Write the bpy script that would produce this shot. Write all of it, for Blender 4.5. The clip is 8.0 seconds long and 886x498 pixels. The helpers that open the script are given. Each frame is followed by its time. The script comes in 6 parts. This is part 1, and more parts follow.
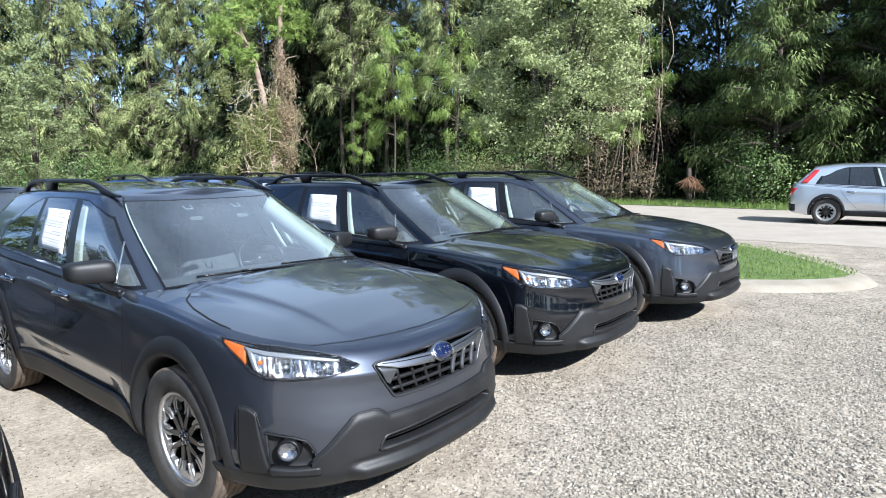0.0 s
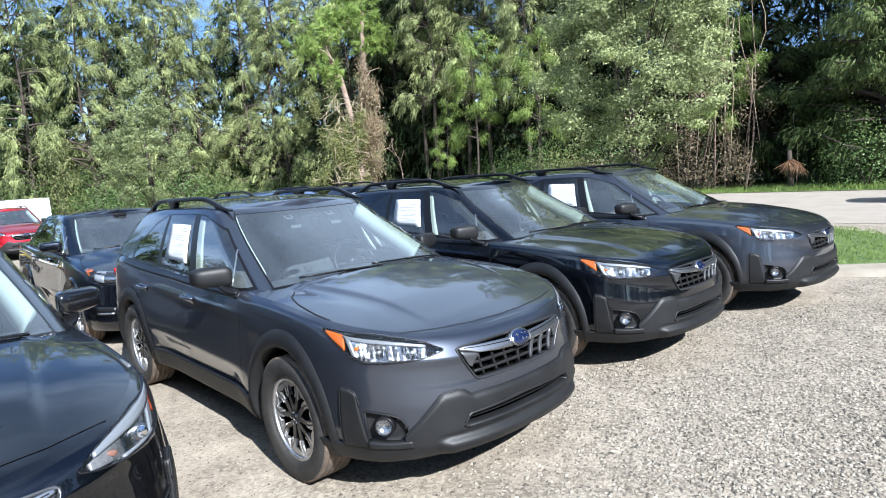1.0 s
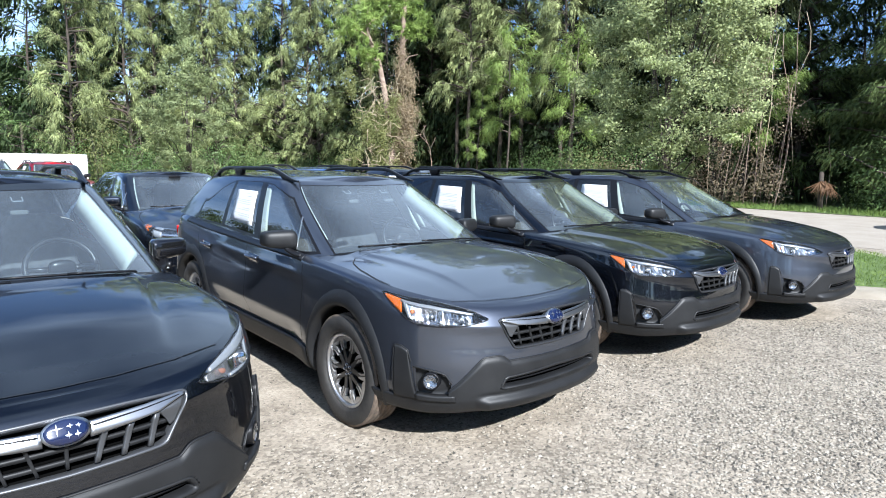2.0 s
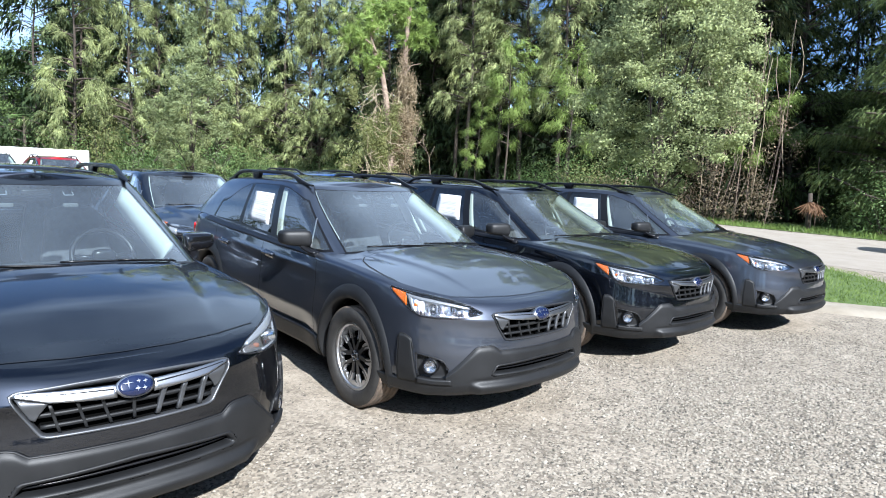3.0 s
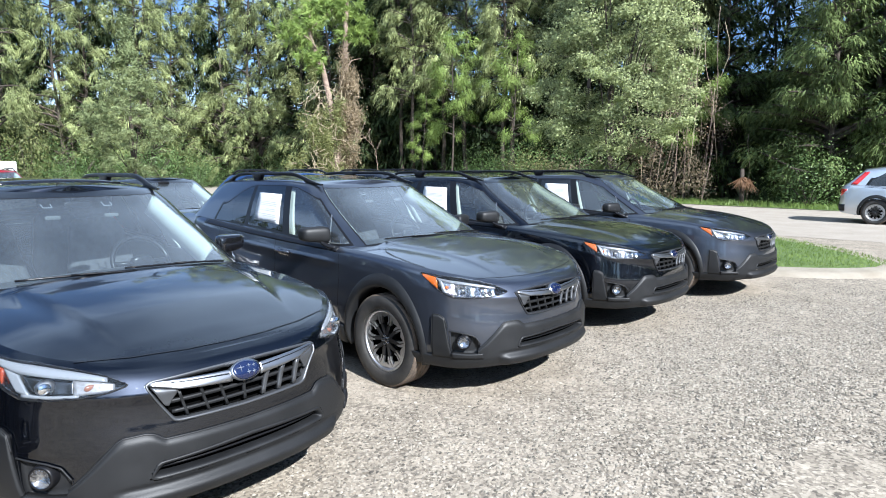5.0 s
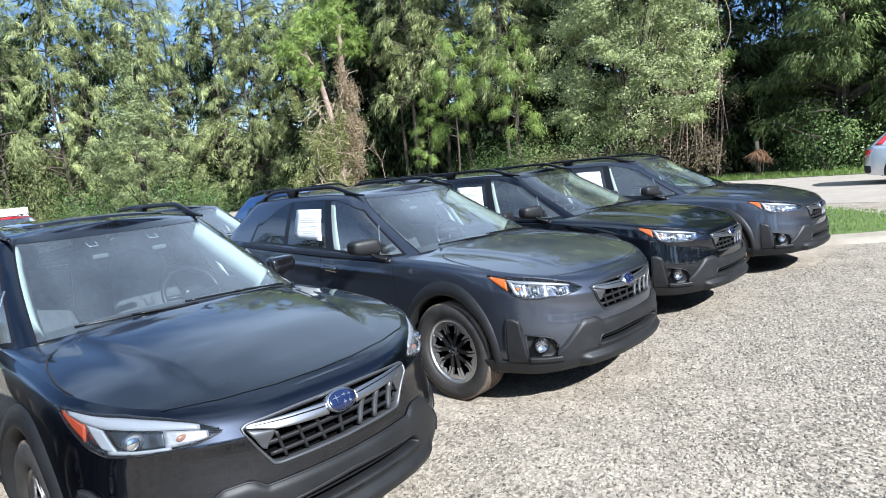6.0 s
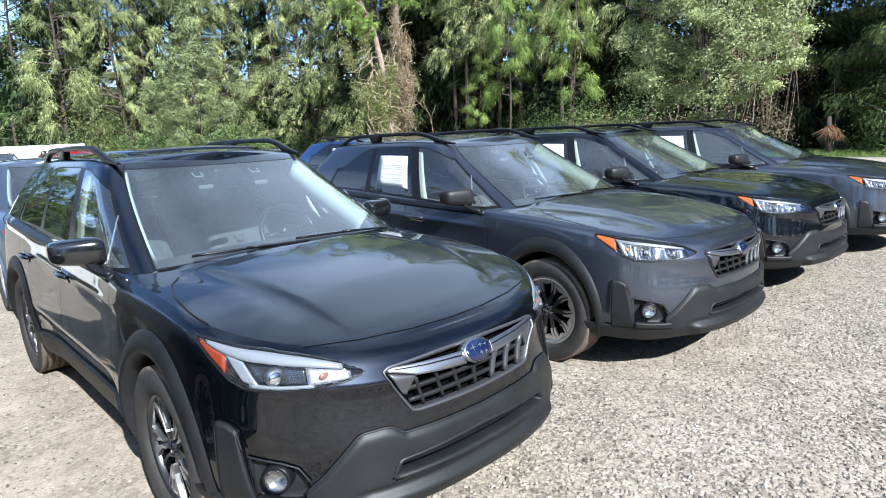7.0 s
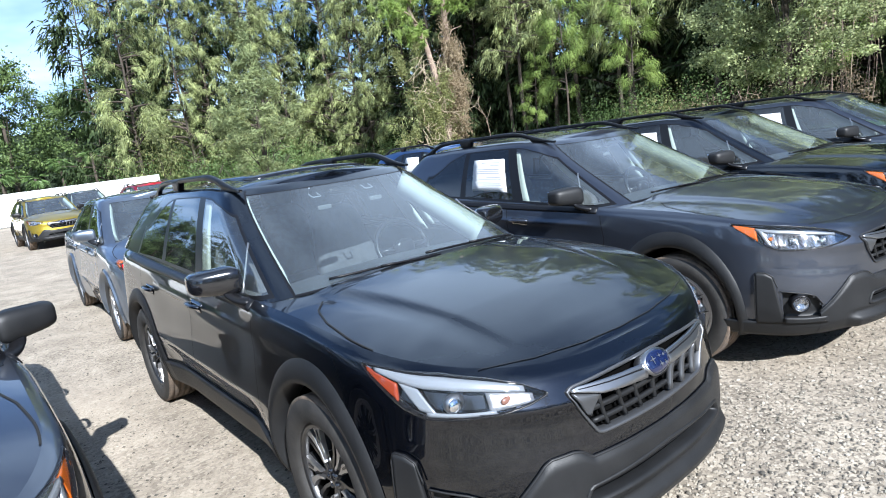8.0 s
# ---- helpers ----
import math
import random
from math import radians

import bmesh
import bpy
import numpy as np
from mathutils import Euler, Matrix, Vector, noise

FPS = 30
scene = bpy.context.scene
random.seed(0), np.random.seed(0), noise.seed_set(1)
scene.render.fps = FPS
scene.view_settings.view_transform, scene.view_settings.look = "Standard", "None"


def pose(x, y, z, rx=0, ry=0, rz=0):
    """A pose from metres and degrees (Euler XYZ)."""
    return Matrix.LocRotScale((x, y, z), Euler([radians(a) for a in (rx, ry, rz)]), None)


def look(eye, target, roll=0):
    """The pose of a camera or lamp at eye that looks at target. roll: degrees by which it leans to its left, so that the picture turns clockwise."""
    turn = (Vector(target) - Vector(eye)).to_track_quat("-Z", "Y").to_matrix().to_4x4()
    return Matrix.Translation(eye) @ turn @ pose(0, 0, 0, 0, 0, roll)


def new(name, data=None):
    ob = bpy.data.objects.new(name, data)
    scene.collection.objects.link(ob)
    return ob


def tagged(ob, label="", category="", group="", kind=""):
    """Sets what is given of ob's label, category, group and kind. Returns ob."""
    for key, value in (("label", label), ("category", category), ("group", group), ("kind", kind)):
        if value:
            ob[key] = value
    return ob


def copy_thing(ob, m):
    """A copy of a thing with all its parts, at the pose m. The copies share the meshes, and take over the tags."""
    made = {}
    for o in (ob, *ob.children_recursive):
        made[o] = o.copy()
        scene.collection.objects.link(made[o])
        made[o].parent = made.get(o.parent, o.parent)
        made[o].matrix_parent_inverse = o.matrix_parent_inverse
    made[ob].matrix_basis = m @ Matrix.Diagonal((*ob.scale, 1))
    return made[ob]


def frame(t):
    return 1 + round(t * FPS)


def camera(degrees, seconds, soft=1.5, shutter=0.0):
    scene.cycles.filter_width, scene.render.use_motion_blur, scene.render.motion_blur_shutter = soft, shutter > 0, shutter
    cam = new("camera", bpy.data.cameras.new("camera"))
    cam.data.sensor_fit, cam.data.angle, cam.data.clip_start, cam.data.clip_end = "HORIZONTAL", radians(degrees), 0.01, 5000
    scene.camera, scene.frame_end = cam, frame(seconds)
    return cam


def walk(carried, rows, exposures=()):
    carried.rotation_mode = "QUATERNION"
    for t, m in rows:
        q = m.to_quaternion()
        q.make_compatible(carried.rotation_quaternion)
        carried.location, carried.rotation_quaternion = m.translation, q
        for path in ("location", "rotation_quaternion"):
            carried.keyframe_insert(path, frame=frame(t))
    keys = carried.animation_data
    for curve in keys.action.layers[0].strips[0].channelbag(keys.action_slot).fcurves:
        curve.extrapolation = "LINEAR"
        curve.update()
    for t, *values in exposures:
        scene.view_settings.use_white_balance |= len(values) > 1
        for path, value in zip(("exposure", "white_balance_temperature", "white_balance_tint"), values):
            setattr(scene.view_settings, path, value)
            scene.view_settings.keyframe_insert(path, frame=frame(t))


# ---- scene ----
cam = camera(71.9, 8.0, soft=1.0)
PATH = [
    (0, (-2.232, -2.773, 1.638), (-0.696, -1.519, 1.376), -0.6),
    (0.3, (-2.300, -2.729, 1.652), (-0.663, -1.620, 1.360), 0.6),
    (0.5, (-2.327, -2.806, 1.645), (-0.697, -1.671, 1.407), 0.3),
    (0.8, (-2.320, -2.922, 1.641), (-0.787, -1.661, 1.410), -2.8),
    (1, (-2.387, -3.002, 1.634), (-1.047, -1.537, 1.390), -4.2),
    (1.2, (-2.418, -3.061, 1.639), (-1.149, -1.555, 1.292), -8.0),
    (2.3, (-2.942, -3.284, 1.618), (-1.668, -1.766, 1.350), 3.6),
    (2.5, (-2.997, -3.393, 1.593), (-1.846, -1.799, 1.225), 1.0),
    (2.7, (-3.046, -3.457, 1.611), (-1.848, -1.903, 1.223), 1.4),
    (3, (-3.130, -3.491, 1.650), (-1.824, -1.997, 1.402), 2.8),
    (3.2, (-3.221, -3.449, 1.663), (-1.892, -1.977, 1.403), 0.4),
    (3.5, (-3.326, -3.462, 1.659), (-2.034, -1.954, 1.417), -0.7),
    (3.7, (-3.360, -3.497, 1.668), (-2.067, -1.990, 1.434), 0.8),
    (4, (-3.436, -3.553, 1.661), (-2.219, -1.992, 1.373), -4.2),
    (4.2, (-3.481, -3.551, 1.679), (-2.265, -1.993, 1.365), -4.9),
    (4.5, (-3.596, -3.513, 1.659), (-2.195, -2.109, 1.403), -1.4),
    (4.7, (-3.679, -3.454, 1.650), (-2.223, -2.110, 1.379), -0.6),
    (5, (-3.787, -3.392, 1.648), (-2.350, -2.027, 1.380), 0.0),
    (5.2, (-3.817, -3.345, 1.647), (-2.401, -1.955, 1.397), -0.6),
    (6.3, (-3.918, -2.800, 1.622), (-2.494, -1.420, 1.363), -6.5),
    (6.5, (-3.988, -2.718, 1.624), (-2.571, -1.328, 1.378), -3.6),
    (6.7, (-4.055, -2.643, 1.601), (-2.706, -1.201, 1.284), -2.4),
    (7, (-4.061, -2.534, 1.572), (-2.748, -1.072, 1.200), -2.6),
    (7.2, (-4.060, -2.451, 1.580), (-2.827, -0.910, 1.257), -5.5),
    (7.5, (-4.071, -2.308, 1.587), (-2.974, -0.681, 1.201), -9.8),
    (7.7, (-4.131, -2.234, 1.581), (-3.024, -0.603, 1.241), -5.5),
    (8, (-4.243, -2.179, 1.605), (-3.076, -0.591, 1.260), -7.7),
]
walk(cam, [(t, look(eye, aim, roll)) for t, eye, aim, roll in PATH], [(0.0, 1.47, 5800, 9), (8.0, 1.47, 5800, 9)])

# ---- sky, sun ----
SUN_EL, SUN_AZ = 36.5, 192.8  # degrees; azimuth clockwise from +y
world = bpy.data.worlds.new("sky")
scene.world = world
world.use_nodes = True
wt = world.node_tree
wt.nodes.clear()
sky = wt.nodes.new("ShaderNodeTexSky")
sky.sky_type, sky.sun_disc = "NISHITA", False
sky.sun_elevation, sky.sun_rotation = radians(SUN_EL), radians(SUN_AZ)
sky.air_density, sky.dust_density, sky.ozone_density = 0.75, 0.0, 3.5
coord = wt.nodes.new("ShaderNodeTexCoord")
split = wt.nodes.new("ShaderNodeSeparateXYZ")
level = wt.nodes.new("ShaderNodeMath")
level.operation, level.inputs[1].default_value = "ADD", 0.22
flatten = wt.nodes.new("ShaderNodeVectorMath")
flatten.operation = "DIVIDE"
heights = wt.nodes.new("ShaderNodeCombineXYZ")
puffs = wt.nodes.new("ShaderNodeTexNoise")
puffs.inputs["Scale"].default_value, puffs.inputs["Detail"].default_value, puffs.inputs["Roughness"].default_value = 1.0, 5, 0.5
cover = wt.nodes.new("ShaderNodeMapRange")
cover.inputs["From Min"].default_value, cover.inputs["From Max"].default_value, cover.inputs["To Max"].default_value = 0.44, 0.64, 0.62
cloud = wt.nodes.new("ShaderNodeMix")
cloud.data_type = "RGBA"
cloud.inputs["B"].default_value = (9.3, 11.2, 13.4, 1)
back = wt.nodes.new("ShaderNodeBackground")
back.inputs["Strength"].default_value = 0.068
wout = wt.nodes.new("ShaderNodeOutputWorld")
wt.links.new(coord.outputs["Generated"], split.inputs["Vector"])
wt.links.new(split.outputs["Z"], level.inputs[0])
for axis in ("X", "Y", "Z"):
    wt.links.new(level.outputs["Value"], heights.inputs[axis])
wt.links.new(coord.outputs["Generated"], flatten.inputs[0])
wt.links.new(heights.outputs["Vector"], flatten.inputs[1])
drift = wt.nodes.new("ShaderNodeVectorMath")
drift.operation = "ADD"
drift.inputs[1].default_value = (-9.04, -19.72, 5.83)
wt.links.new(flatten.outputs["Vector"], drift.inputs[0])
wt.links.new(drift.outputs["Vector"], puffs.inputs["Vector"])
wt.links.new(puffs.outputs["Fac"], cover.inputs["Value"])
wt.links.new(cover.outputs["Result"], cloud.inputs["Factor"])
wt.links.new(sky.outputs["Color"], cloud.inputs["A"])
wt.links.new(cloud.outputs["Result"], back.inputs["Color"])
wt.links.new(back.outputs["Background"], wout.inputs["Surface"])

lamp = bpy.data.lights.new("sun", "SUN")
lamp.energy, lamp.angle, lamp.color = 4.8, radians(0.55), (1.0, 0.965, 0.91)
sun = new("sun", lamp)
e, z = radians(SUN_EL), radians(SUN_AZ)
sun.matrix_world = look((30 * math.sin(z) * math.cos(e), 30 * math.cos(z) * math.cos(e), 30 * math.sin(e)), (0, 0, 0))


# ---- materials ----
def material(name, color=(0.5, 0.5, 0.5), rough=0.5, metal=0.0, **more):
    """A principled material; more: other sockets by name, with _ for a blank."""
    m = bpy.data.materials.new(name)
    m.use_nodes = True
    b = m.node_tree.nodes["Principled BSDF"]
    b.inputs["Base Color"].default_value = (*color, 1)
    b.inputs["Roughness"].default_value, b.inputs["Metallic"].default_value = rough, metal
    for key, value in more.items():
        b.inputs[key.replace("_", " ")].default_value = value
    return m


def node(m, kind, **sockets):
    n = m.node_tree.nodes.new("ShaderNode" + kind)
    for key, value in sockets.items():
        n.inputs[key.replace("_", " ")].default_value = value
    return n


def link(m, a, out, b, inp):
    m.node_tree.links.new(a.outputs[out], b.inputs[inp])


def ramp(m, stops):
    r = m.node_tree.nodes.new("ShaderNodeValToRGB")
    while len(r.color_ramp.elements) < len(stops):
        r.color_ramp.elements.new(0.5)
    for el, (at, color) in zip(r.color_ramp.elements, stops):
        el.position, el.color = at, (*color, 1)
    return r


def mottled(m, scale, stops, bump=0.0, bump_scale=None, detail=6, distance=0.01, coords="Object"):
    """Colour from noise at one scale and relief from noise at another."""
    b = m.node_tree.nodes["Principled BSDF"]
    c = m.node_tree.nodes.new("ShaderNodeTexCoord")
    n = node(m, "TexNoise", Scale=scale, Detail=detail, Roughness=0.62)
    r = ramp(m, stops)
    link(m, c, coords, n, "Vector")
    link(m, n, "Fac", r, "Fac")
    link(m, r, "Color", b, "Base Color")
    if bump:
        n2 = node(m, "TexNoise", Scale=bump_scale or scale * 6, Detail=4)
        bp = node(m, "Bump", Strength=bump, Distance=distance)
        link(m, c, coords, n2, "Vector")
        link(m, n2, "Fac", bp, "Height")
        link(m, bp, "Normal", b, "Normal")
    return m


def car_paint():
    m = material("car_paint", rough=0.38, metal=0.85, Coat_Weight=1.0, Coat_Roughness=0.01, Coat_IOR=1.65)
    b = m.node_tree.nodes["Principled BSDF"]
    info = m.node_tree.nodes.new("ShaderNodeObjectInfo")
    c = m.node_tree.nodes.new("ShaderNodeTexCoord")
    dust = node(m, "TexNoise", Scale=3.5, Detail=8, Roughness=0.7)
    amount = node(m, "MapRange", From_Min=0.36, From_Max=0.75, To_Min=0.008, To_Max=0.022)
    film = node(m, "Mix")
    film.data_type = "RGBA"
    film.inputs["B"].default_value = (0.32, 0.38, 0.47, 1)
    gloss = node(m, "MapRange", From_Min=0.35, From_Max=0.7, To_Min=0.0, To_Max=0.012)
    wave = node(m, "TexNoise", Scale=1.3, Detail=1)
    bp = node(m, "Bump", Strength=0.012, Distance=0.05)
    link(m, c, "Object", dust, "Vector")
    link(m, c, "Object", wave, "Vector")
    link(m, dust, "Fac", amount, "Value")
    # bluish film on what lies flat: dust, with sky sheen put into its colour
    geo, axes = m.node_tree.nodes.new("ShaderNodeNewGeometry"), m.node_tree.nodes.new("ShaderNodeSeparateXYZ")
    lie = node(m, "MapRange", From_Min=0.25, From_Max=0.9, To_Min=0.12, To_Max=1.0)
    top_sheen = m.node_tree.nodes.new("ShaderNodeMath")
    top_sheen.operation = "MULTIPLY"
    link(m, geo, "Normal", axes, "Vector")
    link(m, axes, "Z", lie, "Value")
    link(m, lie, "Result", top_sheen, 0)
    link(m, amount, "Result", top_sheen, 1)
    link(m, top_sheen, "Value", film, "Factor")
    link(m, info, "Color", film, "A")
    link(m, film, "Result", b, "Base Color")
    link(m, dust, "Fac", gloss, "Value")
    link(m, gloss, "Result", b, "Coat Roughness")
    link(m, wave, "Fac", bp, "Height")
    link(m, bp, "Normal", b, "Coat Normal")
    return m


def pane(name, tint, gloss=1.0, dust=0.05):
    """Thin glass: what lies behind is tinted, a mirror image of what lies before by Fresnel, and a film of dust, bluish
    to put sky haze into its colour.
    """
    m = bpy.data.materials.new(name)
    m.use_nodes = True
    m.node_tree.nodes.clear()
    clear, shine, film = node(m, "BsdfTransparent"), node(m, "BsdfGlossy"), node(m, "BsdfDiffuse")
    clear.inputs["Color"].default_value = (*tint, 1)
    shine.inputs["Roughness"].default_value = 0.015
    film.inputs["Color"].default_value = (0.46, 0.53, 0.60, 1)
    fres = node(m, "Fresnel", IOR=1.52)
    more = m.node_tree.nodes.new("ShaderNodeMath")
    more.operation, more.use_clamp = "MULTIPLY", True
    more.inputs[1].default_value = gloss
    c = m.node_tree.nodes.new("ShaderNodeTexCoord")
    n = node(m, "TexNoise", Scale=4, Detail=6)
    lay = node(m, "MapRange", From_Min=0.3, From_Max=0.75, To_Min=dust * 0.8, To_Max=dust * 1.2)
    one, two = node(m, "MixShader"), node(m, "MixShader")
    out = node(m, "OutputMaterial")
    link(m, c, "Object", n, "Vector")
    link(m, n, "Fac", lay, "Value")
    link(m, lay, "Result", one, "Fac")
    m.node_tree.links.new(clear.outputs[0], one.inputs[1])
    m.node_tree.links.new(film.outputs[0], one.inputs[2])
    link(m, fres, "Fac", more, 0)
    link(m, more, "Value", two, "Fac")
    m.node_tree.links.new(one.outputs[0], two.inputs[1])
    m.node_tree.links.new(shine.outputs[0], two.inputs[2])
    m.node_tree.links.new(two.outputs[0], out.inputs["Surface"])
    return m


def foliage(name, dark, light, shine=0.25, through_light=0.35, grain=1.1, each=0.38):
    """Leaves: each its own shade, gloss on top, light through."""
    m = bpy.data.materials.new(name)
    m.use_nodes = True
    b = m.node_tree.nodes["Principled BSDF"]
    g = m.node_tree.nodes.new("ShaderNodeNewGeometry")
    c = m.node_tree.nodes.new("ShaderNodeTexCoord")
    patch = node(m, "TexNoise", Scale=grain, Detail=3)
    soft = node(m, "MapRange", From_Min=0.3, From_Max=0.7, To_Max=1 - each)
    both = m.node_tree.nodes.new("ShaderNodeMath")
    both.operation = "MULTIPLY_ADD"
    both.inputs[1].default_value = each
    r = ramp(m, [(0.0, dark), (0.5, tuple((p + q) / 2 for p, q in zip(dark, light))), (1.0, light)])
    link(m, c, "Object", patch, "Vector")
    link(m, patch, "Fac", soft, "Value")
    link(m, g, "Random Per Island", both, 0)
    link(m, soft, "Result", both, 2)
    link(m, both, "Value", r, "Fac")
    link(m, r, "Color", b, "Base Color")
    b.inputs["Roughness"].default_value, b.inputs["Specular IOR Level"].default_value = 0.45, shine
    t = node(m, "BsdfTranslucent")
    mix = node(m, "MixShader", Fac=through_light)
    link(m, r, "Color", t, "Color")
    m.node_tree.links.new(b.outputs[0], mix.inputs[1])
    m.node_tree.links.new(t.outputs[0], mix.inputs[2])
    m.node_tree.links.new(mix.outputs[0], m.node_tree.nodes["Material Output"].inputs["Surface"])
    return m


PAINT = car_paint()
PLASTIC = mottled(material("grey_plastic", rough=0.5, Specular_IOR_Level=0.34), 6, [(0.3, (0.0065, 0.0068, 0.0075)), (0.7, (0.013, 0.0133, 0.0142))], 0.25, 900, distance=0.0008)
BLACK = material("black_trim", (0.006, 0.006, 0.007), 0.32, Specular_IOR_Level=0.3)
GLOSS_BLACK = material("gloss_black", (0.006, 0.006, 0.007), 0.12, Coat_Weight=1.0)
VOID = material("black_cavity", (0.003, 0.003, 0.003), 0.9, Specular_IOR_Level=0.0)
CHROME = material("satin_chrome", (0.35, 0.36, 0.38), 0.36, 1.0)
SILVER = material("silver_trim", (0.42, 0.43, 0.45), 0.30, 0.9)
MACHINED = mottled(material("machined_aluminium", rough=0.42, metal=1.0), 30, [(0.3, (0.48, 0.48, 0.49)), (0.7, (0.62, 0.62, 0.63))])
RIM_DARK = material("dark_rim", (0.010, 0.010, 0.011), 0.36, Coat_Weight=0.25)
RUBBER = mottled(material("tyre_rubber", rough=0.75), 9, [(0.35, (0.014, 0.0135, 0.013)), (0.75, (0.038, 0.034, 0.030))], 0.3, 80, distance=0.003)
TREAD = mottled(material("dusty_tread", rough=0.9), 14, [(0.3, (0.05, 0.04, 0.032)), (0.7, (0.17, 0.125, 0.09))], 0.6, 90, distance=0.006)
LENS = pane("clear_lens", (0.97, 0.975, 0.98), 0.55, 0.006)
AMBER = material("amber_lens", (0.38, 0.085, 0.005), 0.12, Coat_Weight=1.0)
RED_AMBER = material("red_amber_lens", (0.19, 0.028, 0.007), 0.12, Coat_Weight=1.0)
SALMON = material("pale_amber_glint", (0.17, 0.085, 0.062), 0.3, Coat_Weight=0.5)
RED = material("red_lens", (0.42, 0.008, 0.010), 0.12, Coat_Weight=1.0)
FROST = mottled(material("frosted_lamp_reflector", rough=0.35, metal=0.3), 60, [(0.3, (0.12, 0.125, 0.135)), (0.7, (0.24, 0.245, 0.26))], 0.3, 70, distance=0.003)
REFLECTOR = mottled(material("lamp_reflector", rough=0.12, metal=1.0), 40, [(0.3, (0.32, 0.32, 0.34)), (0.7, (0.68, 0.68, 0.70))], 0.7, 60, distance=0.006)
LIGHT_GUIDE = material("white_light_guide", (0.16, 0.175, 0.195), 0.25, Coat_Weight=0.8)
GLASS = pane("windscreen_glass", (0.60, 0.74, 0.78), 2.0, 0.055)
SIDE_GLASS = pane("side_glass", (0.68, 0.78, 0.76), 2.6, 0.05)
PRIVACY = pane("privacy_glass", (0.12, 0.13, 0.14), 1.9, 0.015)
CABIN = mottled(material("dark_cabin_fabric", rough=0.85), 25, [(0.3, (0.035, 0.036, 0.04)), (0.7, (0.07, 0.071, 0.075))])
DASH = material("dark_dashboard", (0.030, 0.032, 0.035), 0.7)
PALE_TRIM = material("pale_pillar_fabric", (0.37, 0.395, 0.36), 0.9)
BROW = material("pale_lamp_brow", (0.20, 0.21, 0.225), 0.3, 0.4)
BLUE = material("blue_enamel", (0.006, 0.011, 0.042), 0.2, Coat_Weight=1.0)
PAPER = material("white_paper", (0.60, 0.605, 0.61), 0.8)
INK = material("grey_print", (0.47, 0.475, 0.49), 0.8)
VISOR = material("grey_visor_label", (0.075, 0.08, 0.08), 0.8)
SATIN = material("satin_silver_grille", (0.095, 0.098, 0.105), 0.42, 0.7)
SURROUND = material("satin_grey_surround", (0.028, 0.029, 0.032), 0.38, 0.3)
SEAM = material("panel_gap", (0.003, 0.003, 0.003), 0.9)
MIRROR = material("mirror_glass", (0.85, 0.86, 0.88), 0.02, 1.0)
BARK = mottled(material("bark", rough=0.9), 5, [(0.3, (0.025, 0.019, 0.014)), (0.7, (0.075, 0.058, 0.043))], 0.8, 22, distance=0.03)
PALE_BARK = mottled(material("pale_bark", rough=0.9), 4, [(0.3, (0.15, 0.105, 0.08)), (0.7, (0.34, 0.255, 0.20))], 0.8, 18, distance=0.03)
DEAD = material("dry_vines", (0.36, 0.29, 0.20), 0.9)
# wide dark-to-pale noise range: sunlit plumes and shaded gaps put into the colour
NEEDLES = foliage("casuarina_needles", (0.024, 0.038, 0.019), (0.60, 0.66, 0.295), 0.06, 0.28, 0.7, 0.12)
PINE = foliage("bright_pine_needles", (0.13, 0.20, 0.05), (0.36, 0.46, 0.13), 0.2)
# same for the oak: lit clumps and dark gaps painted into its leaf tones
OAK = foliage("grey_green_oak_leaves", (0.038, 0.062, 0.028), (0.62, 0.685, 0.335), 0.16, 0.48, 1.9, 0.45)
FAR_LEAF = foliage("mid_green_leaves", (0.03, 0.055, 0.02), (0.235, 0.32, 0.115), 0.15, 0.3)
YOUNG = foliage("soft_green_leaves", (0.070, 0.10, 0.045), (0.43, 0.49, 0.235), 0.15, 0.38, 1.8)
SHRUB = foliage("shrub_leaves", (0.05, 0.10, 0.03), (0.24, 0.35, 0.12), 0.4)
# darker copy of the needles: shade among the back rows put into the colour
SHADE = foliage("needles_darkened_for_wood_shade", (0.010, 0.020, 0.010), (0.11, 0.15, 0.065), 0.05, 0.25, 0.8, 0.25)
# greens darkened: shade over the roadside trees put into the leaf colour
SHADED_CEDAR = foliage("cedar_sprays_darkened_for_shade", (0.012, 0.022, 0.009), (0.24, 0.31, 0.112), 0.05, 0.20, 0.5, 0.10)
VINE = foliage("olive_vine_leaves", (0.09, 0.11, 0.035), (0.31, 0.32, 0.13), 0.3)
RUSTY = foliage("dead_palm_fronds", (0.13, 0.07, 0.04), (0.36, 0.22, 0.13), 0.2)
STRAW = foliage("dry_hanging_vine_leaves", (0.14, 0.11, 0.07), (0.44, 0.35, 0.23), 0.15)
GRASS = foliage("lawn_grass", (0.10, 0.155, 0.035), (0.235, 0.315, 0.09), 0.2)
CONCRETE = mottled(material("sandy_concrete", rough=0.9), 3.0, [(0.3, (0.209, 0.178, 0.135)), (0.7, (0.286, 0.256, 0.205))], 0.4, 60)
FENCE = mottled(material("white_vinyl", rough=0.6), 0.6, [(0.3, (0.62, 0.63, 0.62)), (0.7, (0.74, 0.75, 0.74))])


